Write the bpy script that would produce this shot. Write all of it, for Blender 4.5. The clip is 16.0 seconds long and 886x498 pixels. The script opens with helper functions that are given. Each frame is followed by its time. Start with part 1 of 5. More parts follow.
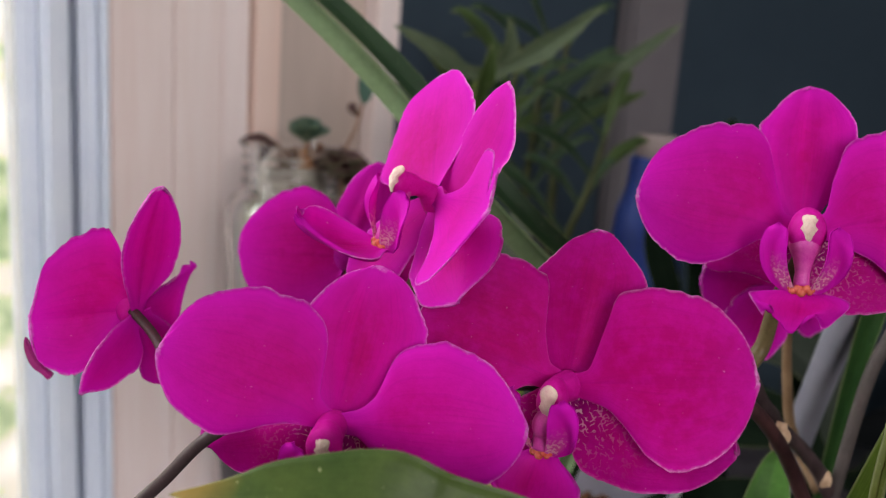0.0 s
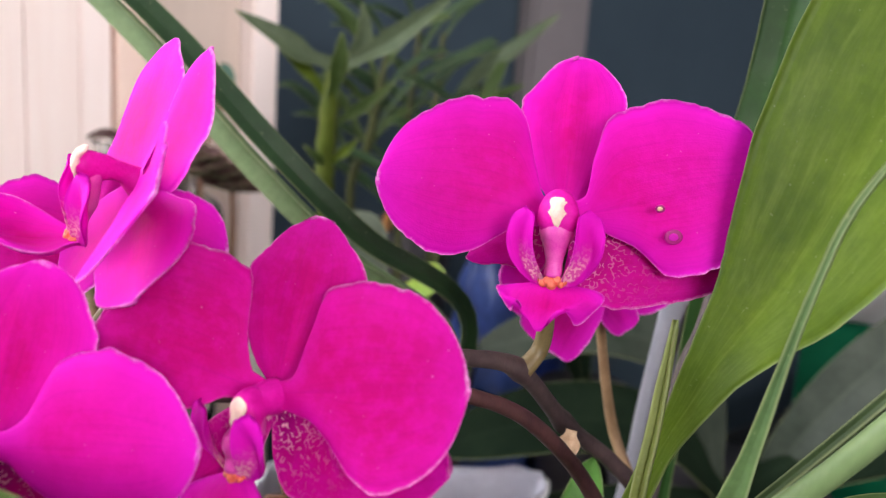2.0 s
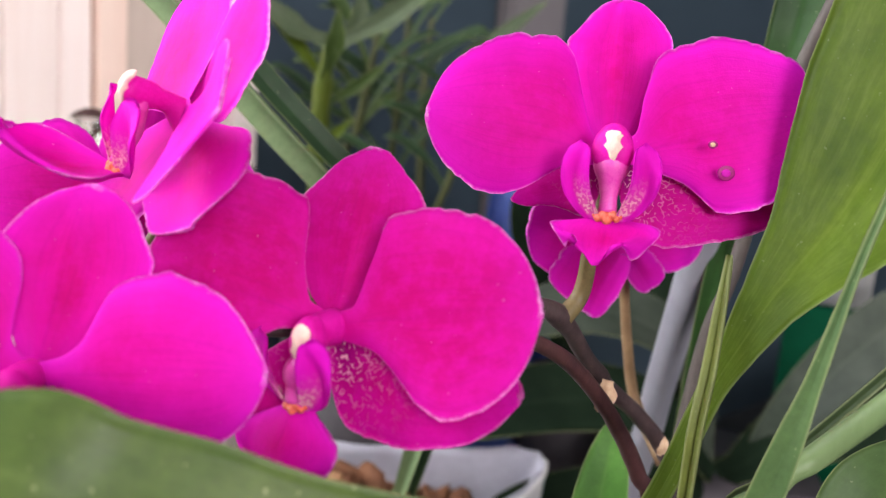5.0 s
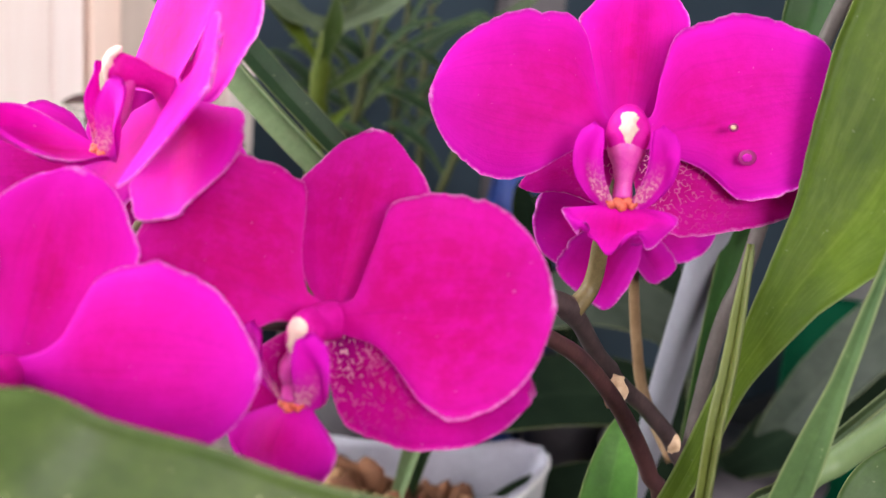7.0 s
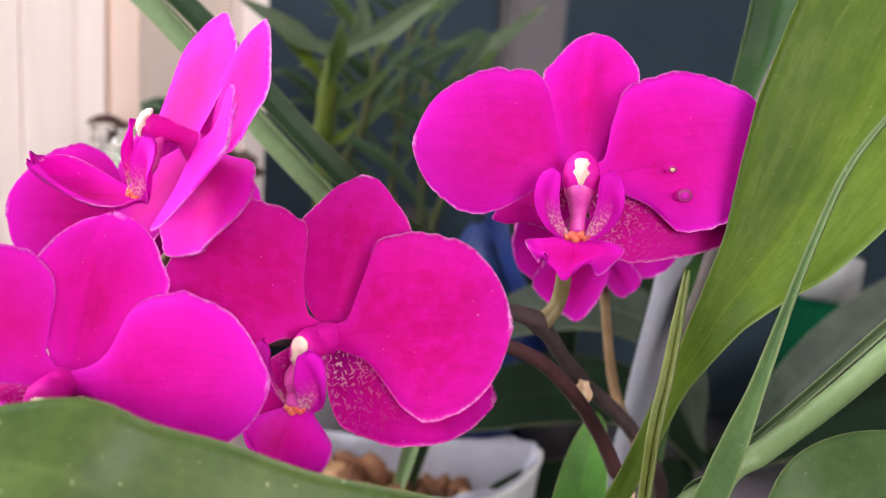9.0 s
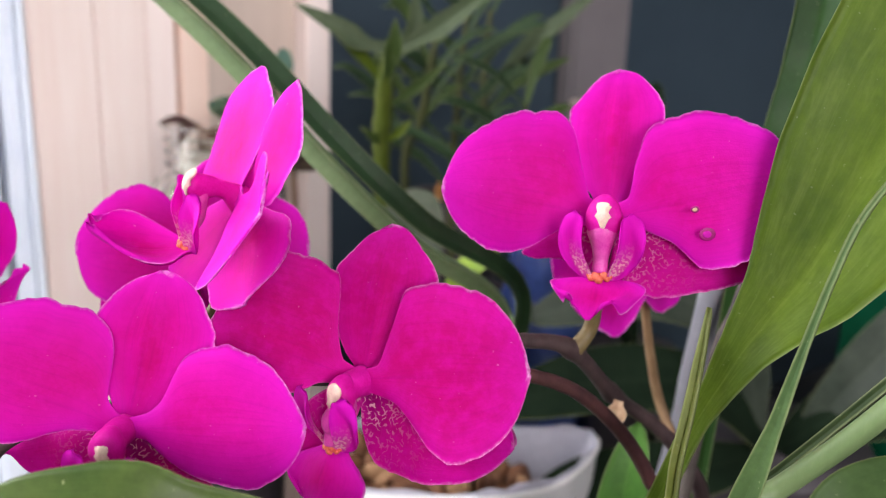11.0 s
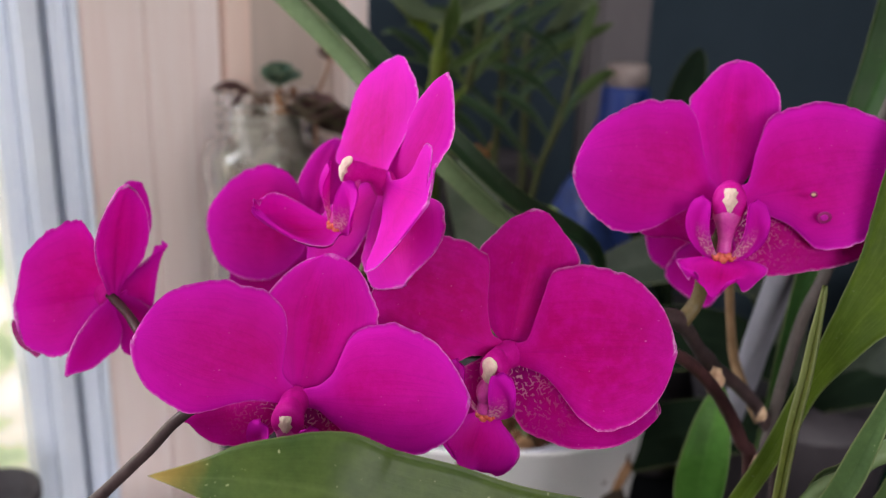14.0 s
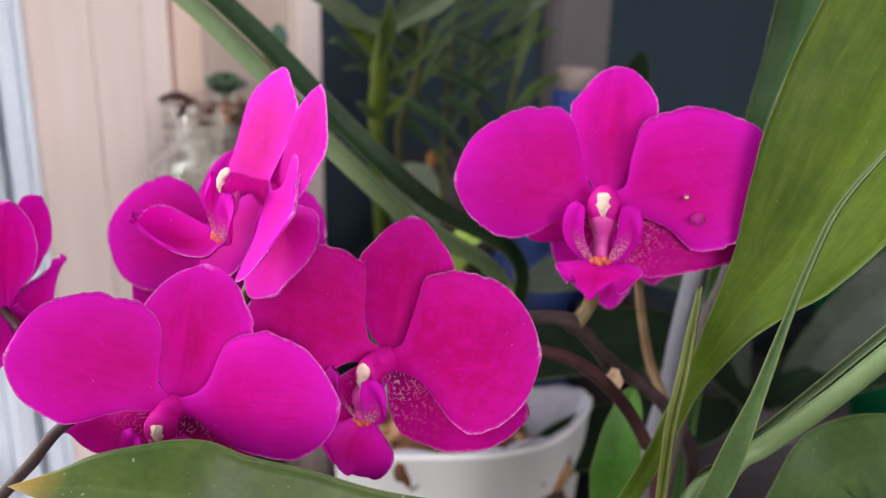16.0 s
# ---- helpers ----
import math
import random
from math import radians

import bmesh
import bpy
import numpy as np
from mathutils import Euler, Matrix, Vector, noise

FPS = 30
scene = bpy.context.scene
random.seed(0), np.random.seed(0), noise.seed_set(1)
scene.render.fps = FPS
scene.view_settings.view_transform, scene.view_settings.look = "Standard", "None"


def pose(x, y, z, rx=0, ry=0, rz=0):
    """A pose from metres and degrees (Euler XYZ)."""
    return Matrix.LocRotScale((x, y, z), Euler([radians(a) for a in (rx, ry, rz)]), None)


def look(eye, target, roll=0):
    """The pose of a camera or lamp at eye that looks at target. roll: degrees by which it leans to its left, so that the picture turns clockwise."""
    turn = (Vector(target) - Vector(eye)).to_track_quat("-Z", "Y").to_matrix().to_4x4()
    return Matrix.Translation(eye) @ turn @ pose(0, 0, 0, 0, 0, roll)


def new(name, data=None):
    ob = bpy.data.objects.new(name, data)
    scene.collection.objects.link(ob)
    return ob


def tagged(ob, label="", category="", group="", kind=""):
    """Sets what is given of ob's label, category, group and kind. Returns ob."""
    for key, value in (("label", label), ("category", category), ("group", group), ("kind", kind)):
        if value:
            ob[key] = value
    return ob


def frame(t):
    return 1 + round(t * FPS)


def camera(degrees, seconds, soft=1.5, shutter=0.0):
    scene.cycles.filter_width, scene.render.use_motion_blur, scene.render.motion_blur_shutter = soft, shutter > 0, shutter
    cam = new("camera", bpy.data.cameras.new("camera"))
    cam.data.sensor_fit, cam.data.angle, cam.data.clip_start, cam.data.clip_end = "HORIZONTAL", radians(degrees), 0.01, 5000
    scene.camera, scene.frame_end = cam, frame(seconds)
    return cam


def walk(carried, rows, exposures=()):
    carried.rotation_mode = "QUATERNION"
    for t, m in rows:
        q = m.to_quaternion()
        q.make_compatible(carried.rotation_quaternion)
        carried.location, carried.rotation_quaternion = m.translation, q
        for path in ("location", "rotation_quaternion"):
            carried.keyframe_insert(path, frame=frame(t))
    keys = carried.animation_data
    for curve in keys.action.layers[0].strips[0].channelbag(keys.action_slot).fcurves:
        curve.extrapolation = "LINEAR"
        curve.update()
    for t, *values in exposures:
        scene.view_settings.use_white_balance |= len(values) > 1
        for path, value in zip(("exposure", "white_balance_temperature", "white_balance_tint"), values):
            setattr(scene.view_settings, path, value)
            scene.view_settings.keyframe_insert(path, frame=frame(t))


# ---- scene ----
import itertools

cam = camera(54.1, 16.0, 1.1)
METRES, EYE, TILT, LEAN, TURN = 0.30, 0.32, -12.0, -4.0, 0.0
ROWS = [
    (0.0, 0.0, 0.0, 0.0, 0.0, 0.0, -0.0),
    (0.5, 0.0425, -0.0045, 0.0049, 0.17, -0.05, 0.12),
    (1.0, 0.1064, 0.0182, 0.013, 0.46, 0.14, 0.4),
    (1.5, 0.1521, 0.0449, -0.0022, -0.53, 0.32, 0.63),
    (2.0, 0.1728, 0.0808, -0.0116, -2.83, 0.35, 0.74),
    (2.5, 0.1672, 0.0903, -0.0282, -3.92, 0.53, 1.02),
    (3.0, 0.1582, 0.0829, -0.0428, -4.39, 0.84, 1.24),
    (3.5, 0.1536, 0.0802, -0.0444, -4.86, 1.0, 1.24),
    (4.0, 0.1356, 0.0744, -0.0451, -5.26, 1.03, 1.15),
    (4.5, 0.1083, 0.0838, -0.0572, -5.6, 1.04, 0.85),
    (7.0, 0.1054, 0.1289, -0.0636, -5.86, 0.46, 0.7),
    (7.5, 0.1107, 0.0887, -0.0317, -6.02, 0.18, 0.87),
    (8.0, 0.0983, 0.0569, -0.0383, -6.21, 0.23, 0.91),
    (10.5, 0.1617, 0.0086, -0.0034, -0.77, -0.55, 1.7),
    (11.0, 0.1595, -0.0048, 0.0259, 0.24, -2.68, 2.1),
    (11.5, 0.1312, -0.0147, 0.0471, 0.14, -3.34, 2.28),
    (12.0, 0.0571, -0.0314, 0.0488, -0.08, -3.72, 2.24),
    (12.5, 0.0042, 0.001, 0.0333, -0.35, -4.57, 2.17),
    (13.0, -0.0214, -0.0172, 0.0374, -0.64, -5.01, 2.03),
    (13.5, -0.0064, -0.0235, 0.0461, -0.65, -5.44, 1.94),
    (14.0, 0.0372, -0.0509, 0.0585, -0.55, -5.94, 2.02),
    (14.5, 0.0848, -0.0582, 0.0761, -0.36, -6.13, 2.27),
    (15.0, 0.1118, -0.0492, 0.0684, -0.42, -6.08, 2.6),
    (15.5, 0.1277, -0.0484, 0.0682, -0.64, -5.99, 2.91),
    (16.0, 0.1338, -0.0641, 0.0581, -1.01, -5.68, 3.01),
]
walk(cam, [(t, pose(0, 0, EYE, TILT, LEAN, TURN) @ pose(METRES * x, METRES * y, METRES * z, 90 + pitch, roll, yaw)) for t, x, y, z, yaw, pitch, roll in ROWS],
     [(0.0, -0.02), (1.0, 0.16), (1.5, 0.42), (2.0, 0.92), (3.5, 1.01), (8.0, 1.00), (11.0, 0.81), (12.0, 0.68), (13.0, 0.20), (14.0, 0.10), (14.5, 0.15), (16.0, 0.48)])

cam.data.dof.use_dof = True
cam.data.dof.focus_distance = 0.193
cam.data.dof.aperture_fstop = 13.0

# ---- light ----
world = bpy.data.worlds.new("sky")
scene.world = world
world.use_nodes = True
wn = world.node_tree.nodes
sky = wn.new("ShaderNodeTexSky")
sky.sky_type, sky.sun_disc = "NISHITA", False
sky.sun_elevation, sky.sun_rotation = radians(40), radians(230)
world.node_tree.links.new(sky.outputs[0], wn["Background"].inputs[0])
wn["Background"].inputs[1].default_value = 0.12

WALL = Vector((0.80, 0.60, 0))            # along the window wall
INTO = Vector((0.60, -0.80, 0))           # from the window wall into the room
W0 = Vector((-0.206, 0.549, 0))           # where the white frame meets the beige boards


def at_wall(s, d, z):
    return W0 + WALL * s + INTO * d + Vector((0, 0, z))


def area(name, place, towards, sx, sy, power, colour):
    data = bpy.data.lights.new(name, "AREA")
    data.shape, data.size, data.size_y, data.energy, data.color = "RECTANGLE", sx, sy, power, colour
    ob = new(name, data)
    ob.matrix_world = look(place, towards)
    return ob


c = at_wall(-0.80, -0.03, 0.79)
area("window_daylight", c, c + INTO, 1.15, 0.92, 27.0, (0.93, 0.96, 1.0))
# added fill lamp at the rear; no window is known there
c = Vector((0.80, -2.35, 1.00))
area("added_rear_fill", c, c + Vector((-0.3, 1, -0.15)), 1.4, 1.05, 43.0, (1.0, 0.945, 0.935))


# ---- materials ----
def material(name, colour, rough=0.5, metal=0.0, spec=0.5):
    m = bpy.data.materials.new(name)
    m.use_nodes = True
    b = m.node_tree.nodes["Principled BSDF"]
    b.inputs["Base Color"].default_value = (*colour, 1)
    b.inputs["Roughness"].default_value = rough
    b.inputs["Metallic"].default_value = metal
    b.inputs["Specular IOR Level"].default_value = spec
    return m, m.node_tree, b


def node(tree, kind, **values):
    n = tree.nodes.new(kind)
    for k, v in values.items():
        if k in n.inputs:
            n.inputs[k].default_value = v
    return n


def noise_of(tree, scale, detail=4.0, rough=0.55, stretch=(1, 1, 1), vector=None):
    tc = tree.nodes.new("ShaderNodeTexCoord")
    mp = tree.nodes.new("ShaderNodeMapping")
    mp.inputs["Scale"].default_value = stretch
    tree.links.new(vector or tc.outputs["Object"], mp.inputs[0])
    n = node(tree, "ShaderNodeTexNoise", Scale=scale, Detail=detail, Roughness=rough)
    tree.links.new(mp.outputs[0], n.inputs["Vector"])
    return n.outputs[0]


def ramp(tree, fac, *stops):
    r = tree.nodes.new("ShaderNodeValToRGB")
    e = r.color_ramp.elements
    while len(e) < len(stops):
        e.new(0.5)
    for k, (p, col) in enumerate(stops):
        e[k].position, e[k].color = p, (*col, 1)
    tree.links.new(fac, r.inputs[0])
    return r.outputs[0]


def grey(v):
    return (v, v, v)


def mix(tree, fac, a, b, blend="MIX"):
    m = tree.nodes.new("ShaderNodeMix")
    m.data_type, m.blend_type = "RGBA", blend
    for sock, val in ((m.inputs[0], fac), (m.inputs[6], a), (m.inputs[7], b)):
        if hasattr(val, "is_output"):
            tree.links.new(val, sock)
        elif isinstance(val, (int, float)):
            sock.default_value = val
        else:
            sock.default_value = (*val, 1)
    return m.outputs[2]


def bump(tree, b, height, strength, distance):
    n = node(tree, "ShaderNodeBump", Strength=strength, Distance=distance)
    tree.links.new(height, n.inputs["Height"])
    tree.links.new(n.outputs[0], b.inputs["Normal"])


def attr(tree, name):
    n = tree.nodes.new("ShaderNodeAttribute")
    n.attribute_name = name
    return n.outputs["Fac"]


def calc(tree, op, a, b=0.0):
    n = tree.nodes.new("ShaderNodeMath")
    n.operation = op
    for k, v in enumerate((a, b)):
        if hasattr(v, "is_output"):
            tree.links.new(v, n.inputs[k])
        else:
            n.inputs[k].default_value = v
    return n.outputs[0]


def through_light(tree, b, colour, share):
    """Lets a share of the light pass through a thin petal or leaf."""
    out = tree.nodes["Material Output"]
    t = tree.nodes.new("ShaderNodeBsdfTranslucent")
    s = tree.nodes.new("ShaderNodeMixShader")
    s.inputs[0].default_value = share
    if hasattr(colour, "is_output"):
        tree.links.new(colour, t.inputs[0])
    else:
        t.inputs[0].default_value = (*colour, 1)
    tree.links.new(b.outputs[0], s.inputs[1])
    tree.links.new(t.outputs[0], s.inputs[2])
    tree.links.new(s.outputs[0], out.inputs[0])


def petal_material(name, deep, mid, speckled=0.0, rimmed=True, inner=False, bloom=0.8):
    m, t, b = material(name, mid, 0.55, 0, 0.05)
    blot = noise_of(t, 90, 3)
    col = ramp(t, blot, (0.3, deep), (0.7, mid))
    grain = noise_of(t, 1100, 3, 0.7)
    col = mix(t, 0.35, col, ramp(t, grain, (0.30, (0.72, 0.5, 0.68)), (0.62, (1.0, 1.0, 1.0))), "MULTIPLY")
    heart = ramp(t, attr(t, "along"), (0.05, grey(0.95)), (0.50, grey(0.62)), (0.92, grey(0.0)))
    col = mix(t, heart, col, (0.58, 0.001, 0.185))
    line_mid = ramp(t, calc(t, "ABSOLUTE", attr(t, "across")), (0.0, grey(0.48)), (0.06, grey(0.0)))
    line_mid = calc(t, "MULTIPLY", line_mid, ramp(t, attr(t, "along"), (0.1, grey(0)), (0.3, grey(1)), (0.75, grey(0))))
    col = mix(t, line_mid, col, (0.42, 0.001, 0.16))
    clouds = noise_of(t, 260, 4, 0.65)
    col = mix(t, ramp(t, clouds, (0.42, grey(0.0)), (0.68, grey(0.22))), col, (0.84, 0.008, 0.60))
    outer = ramp(t, calc(t, "DIVIDE", attr(t, "rim"), 12.0), (0.0, grey(bloom)), (0.35, grey(bloom * 0.5)), (0.95, grey(0.0)))
    col = mix(t, outer, col, (0.76, 0.012, 0.60))
    vein_v = t.nodes.new("ShaderNodeCombineXYZ")
    t.links.new(calc(t, "MULTIPLY", attr(t, "across"), 9.0), vein_v.inputs[0])
    t.links.new(calc(t, "MULTIPLY", attr(t, "along"), 1.1), vein_v.inputs[1])
    veins = node(t, "ShaderNodeTexNoise", Scale=2.2, Detail=3.0, Roughness=0.6, Distortion=0.25)
    t.links.new(vein_v.outputs[0], veins.inputs["Vector"])
    dark = ramp(t, veins.outputs[0], (0.36, grey(0.55)), (0.5, grey(1.0)))
    col = mix(t, 0.12, col, dark, "MULTIPLY")
    if speckled:
        lab = noise_of(t, 1500 if inner else 840, 0.6, 0.4)
        line = ramp(t, calc(t, "ABSOLUTE", calc(t, "SUBTRACT", lab, 0.5)), (0.0, grey(0.95)), (0.038, grey(0.85)), (0.060, grey(0)))
        line = calc(t, "MULTIPLY", line, ramp(t, noise_of(t, 900, 1.0, 0.4), (0.44, grey(0.04)), (0.51, grey(1))))
        zone = ramp(t, attr(t, "along"), (0.04, grey(0.2)), (0.10, grey(1)), (0.24, grey(0.9)), (0.35, grey(0.32)), (0.46, grey(0.10)), (0.60, grey(0)))
        if not inner:
            zone = calc(t, "MULTIPLY", zone, ramp(t, calc(t, "ABSOLUTE", attr(t, "across")), (0.45, grey(1)), (0.85, grey(0.35))))
        if inner:
            zone = calc(t, "MULTIPLY", zone, ramp(t, attr(t, "across"), (0.0, grey(1)), (0.35, grey(0.0))))
            line = ramp(t, lab, (0.50, grey(0.0)), (0.54, grey(1.0)))
        dark_zone = mix(t, calc(t, "MULTIPLY", zone, 0.40 if inner else 0.85), col, (0.80, 0.26, 0.42) if inner else (0.23, 0.002, 0.14))
        col = mix(t, calc(t, "MULTIPLY", line, zone), dark_zone, (0.86, 0.42, 0.56))
    dots = noise_of(t, 1500, 0.5, 0.3)
    dot = ramp(t, dots, (0.82, grey(0)), (0.86, grey(0.25)))
    col = mix(t, dot, col, (0.9, 0.45, 0.75))
    if rimmed:
        wob = calc(t, "ADD", attr(t, "rim"), calc(t, "MULTIPLY", calc(t, "SUBTRACT", noise_of(t, 800, 3, 0.7), 0.5), 1.5))
        edge = ramp(t, calc(t, "DIVIDE", wob, 3.0), (0.0, grey(0.85)), (0.06, grey(0.36)), (0.20, grey(0.0)))
        edge = calc(t, "MULTIPLY", edge, ramp(t, noise_of(t, 70, 2), (0.35, grey(0.45)), (0.65, grey(1.0))))
        edge = calc(t, "MULTIPLY", edge, ramp(t, attr(t, "along"), (0.22, grey(0.05)), (0.55, grey(1))))
        col = mix(t, edge, col, (0.86, 0.42, 0.78))
    t.links.new(col, b.inputs["Base Color"])
    fine = noise_of(t, 2600, 2, 0.6)
    h = calc(t, "ADD", calc(t, "MULTIPLY", veins.outputs[0], 0.35), calc(t, "MULTIPLY", fine, 0.22))
    bump(t, b, calc(t, "ADD", h, calc(t, "MULTIPLY", clouds, 0.5)), 0.4, 0.0005)
    through_light(t, b, col, 0.40)
    return m


PETAL = petal_material("magenta_petal", (0.66, 0.009, 0.41), (0.76, 0.015, 0.53))
# petal copy for bloom C: the shade it stands in is put into the colour
PETAL_SHADED = petal_material("shaded_crimson_petal", (0.42, 0.0036, 0.150), (0.53, 0.0055, 0.222), bloom=0.3)
SEPAL = petal_material("magenta_sepal", (0.60, 0.004, 0.26), (0.70, 0.007, 0.36), 0.0)
SPECK = petal_material("speckled_sepal", (0.48, 0.002, 0.21), (0.58, 0.003, 0.29), 1.0, bloom=0.25)
LIP = petal_material("lip_magenta", (0.58, 0.002, 0.28), (0.72, 0.003, 0.40), 0.0)
LOBE = petal_material("lip_side_lobe", (0.58, 0.002, 0.30), (0.72, 0.004, 0.42), 1.0, False, True)


def simple(name, a, b_col, scale, rough, bumps=0.0, stretch=(1, 1, 1), spec=0.3, through_share=0.0, fine=None):
    m, t, b = material(name, a, rough, 0, spec)
    n = noise_of(t, scale, 5, 0.6, stretch)
    n2 = noise_of(t, (fine or scale * 7), 3, 0.6, stretch)
    f = calc(t, "ADD", calc(t, "MULTIPLY", n, 0.7), calc(t, "MULTIPLY", n2, 0.3))
    col = ramp(t, f, (0.32, a), (0.68, b_col))
    t.links.new(col, b.inputs["Base Color"])
    if bumps:
        bump(t, b, f, 0.5, bumps)
    if through_share:
        through_light(t, b, col, through_share)
    return m


COLUMN = simple("column_magenta", (0.52, 0.002, 0.24), (0.66, 0.010, 0.36), 300, 0.55, 0.0003, spec=0.12, through_share=0.15)
FOOT = simple("column_foot_pink", (0.54, 0.016, 0.30), (0.70, 0.11, 0.43), 300, 0.4, 0.0002, through_share=0.1)
CAP = simple("anther_cap_cream", (0.60, 0.34, 0.33), (0.76, 0.62, 0.50), 420, 0.55, 0.0002)
CALLUS = simple("callus_orange", (0.50, 0.03, 0.03), (0.68, 0.20, 0.12), 600, 0.4, 0.0003)
SPIKE = simple("brown_spike", (0.036, 0.022, 0.025), (0.085, 0.054, 0.054), 260, 0.5, 0.0003, (1, 1, 0.5))
SPIKE_RED = simple("maroon_spike", (0.040, 0.016, 0.019), (0.085, 0.034, 0.034), 260, 0.45, 0.0003, (1, 1, 0.5))
PEDICEL = simple("olive_pedicel", (0.10, 0.072, 0.032), (0.18, 0.13, 0.060), 200, 0.45, 0.0002)
TANPED = simple("tan_pedicel", (0.18, 0.105, 0.055), (0.27, 0.17, 0.095), 200, 0.5, 0.0002)
SCAR = simple("petal_scar_maroon", (0.24, 0.002, 0.11), (0.34, 0.003, 0.17), 900, 0.5, 0.0003)
BRACT = simple("dry_bract", (0.42, 0.25, 0.15), (0.62, 0.44, 0.30), 350, 0.6, 0.0004)


def leaf_material(name, a, b_col, rib, share=0.2, rough=0.48, tip=None, dust=0.28, gloss=0.22, mottle=0.0):
    m, t, b = material(name, a, rough, 0, gloss)
    n = noise_of(t, 60, 5, 0.6)
    col = ramp(t, n, (0.3, a), (0.7, b_col))
    v = t.nodes.new("ShaderNodeCombineXYZ")
    t.links.new(calc(t, "MULTIPLY", attr(t, "across"), 16.0), v.inputs[0])
    t.links.new(calc(t, "MULTIPLY", attr(t, "along"), 1.6), v.inputs[1])
    lines = node(t, "ShaderNodeTexNoise", Scale=1.6, Detail=2.0, Roughness=0.5, Distortion=0.5)
    t.links.new(v.outputs[0], lines.inputs["Vector"])
    col = mix(t, ramp(t, lines.outputs[0], (0.42, grey(0.0)), (0.74, grey(0.10))), col, rib)
    mid = ramp(t, calc(t, "ABSOLUTE", attr(t, "across")), (0.0, grey(0.35)), (0.10, grey(0.0)))
    col = mix(t, mid, col, rib)
    col = mix(t, 0.5, col, ramp(t, noise_of(t, 420, 5, 0.7), (0.30, grey(0.55)), (0.62, grey(1.0))), "MULTIPLY")
    spots = ramp(t, noise_of(t, 900, 1, 0.4), (0.74, grey(0)), (0.79, grey(dust)))
    col = mix(t, spots, col, (0.38, 0.40, 0.20))
    if mottle:
        w = t.nodes.new("ShaderNodeCombineXYZ")
        t.links.new(calc(t, "MULTIPLY", attr(t, "across"), 7.0), w.inputs[0])
        t.links.new(calc(t, "MULTIPLY", attr(t, "along"), 15.0), w.inputs[1])
        blotch = node(t, "ShaderNodeTexNoise", Scale=1.3, Detail=4.0, Roughness=0.65, Distortion=0.4)
        t.links.new(w.outputs[0], blotch.inputs["Vector"])
        col = mix(t, ramp(t, blotch.outputs[0], (0.46, grey(0.0)), (0.70, grey(mottle))), col, rib)
        col = mix(t, ramp(t, blotch.outputs[0], (0.28, grey(mottle * 0.7)), (0.46, grey(0.0))), col, a)
    if tip:
        end = ramp(t, calc(t, "ADD", attr(t, "along"), calc(t, "MULTIPLY", calc(t, "SUBTRACT", n, 0.5), 0.10)), (0.90, grey(0)), (0.985, grey(1)))
        col = mix(t, end, col, tip)
    edge = ramp(t, calc(t, "DIVIDE", attr(t, "rim"), 1.2), (0.0, grey(0.40)), (0.30, grey(0.0)))
    col = mix(t, edge, col, (0.42, 0.46, 0.22))
    t.links.new(col, b.inputs["Base Color"])
    h = calc(t, "ADD", calc(t, "MULTIPLY", lines.outputs[0], 0.2), calc(t, "MULTIPLY", noise_of(t, 300, 3), 0.8))
    bump(t, b, h, 0.3, 0.0005)
    through_light(t, b, mix(t, 0.5, col, (0.30, 0.42, 0.03)), share)
    return m


LEAF_BIG = leaf_material("broad_leaf_green", (0.055, 0.104, 0.006), (0.120, 0.190, 0.011), (0.21, 0.28, 0.05), 0.40, mottle=0.32)
LEAF_OLIVE = leaf_material("olive_leaf_green", (0.095, 0.120, 0.022), (0.150, 0.175, 0.035), (0.23, 0.22, 0.06), 0.15)
LEAF_THIN = leaf_material("thin_leaf_green", (0.055, 0.105, 0.035), (0.085, 0.15, 0.05), (0.11, 0.175, 0.075), 0.12)
STALK = simple("green_leaf_stalk", (0.115, 0.175, 0.070), (0.170, 0.235, 0.105), 90, 0.45, 0.0003, (1, 1, 0.3))
LEAF_STALK = leaf_material("pale_stalk_green", (0.026, 0.046, 0.015), (0.040, 0.064, 0.021), (0.050, 0.075, 0.032), 0.05)
LEAF_CANE = leaf_material("cane_leaf_green", (0.028, 0.054, 0.012), (0.054, 0.088, 0.021), (0.06, 0.09, 0.03), 0.12)
LEAF_ARCH = leaf_material("arching_leaf_green", (0.050, 0.095, 0.028), (0.085, 0.145, 0.045), (0.10, 0.16, 0.06), 0.2)
LEAF_LOW = leaf_material("dull_leaf_green", (0.022, 0.031, 0.022), (0.050, 0.060, 0.046), (0.09, 0.10, 0.08), 0.05, dust=0.1)
LEAF_DULL = leaf_material("greyish_cane_leaf", (0.060, 0.085, 0.045), (0.095, 0.125, 0.070), (0.10, 0.13, 0.08), 0.15)
LEAF_LIME = leaf_material("lime_cane_leaf", (0.070, 0.110, 0.006), (0.110, 0.150, 0.012), (0.12, 0.16, 0.03), 0.25)
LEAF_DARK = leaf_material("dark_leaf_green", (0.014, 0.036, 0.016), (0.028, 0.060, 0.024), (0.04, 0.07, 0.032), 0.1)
# near-black green: the shade among the low plants is put into the leaf colour
LEAF_SHADE = leaf_material("shaded_blackish_green", (0.005, 0.010, 0.006), (0.011, 0.020, 0.011), (0.022, 0.036, 0.02), 0.05, 0.75, dust=0.1, gloss=0.04)
LEAF_STRAP = leaf_material("deep_strap_green", (0.014, 0.048, 0.010), (0.028, 0.075, 0.016), (0.035, 0.085, 0.024), 0.12, dust=0.2)
LEAF_MID = leaf_material("mid_leaf_green", (0.05, 0.15, 0.02), (0.09, 0.22, 0.04), (0.12, 0.25, 0.06), 0.25)
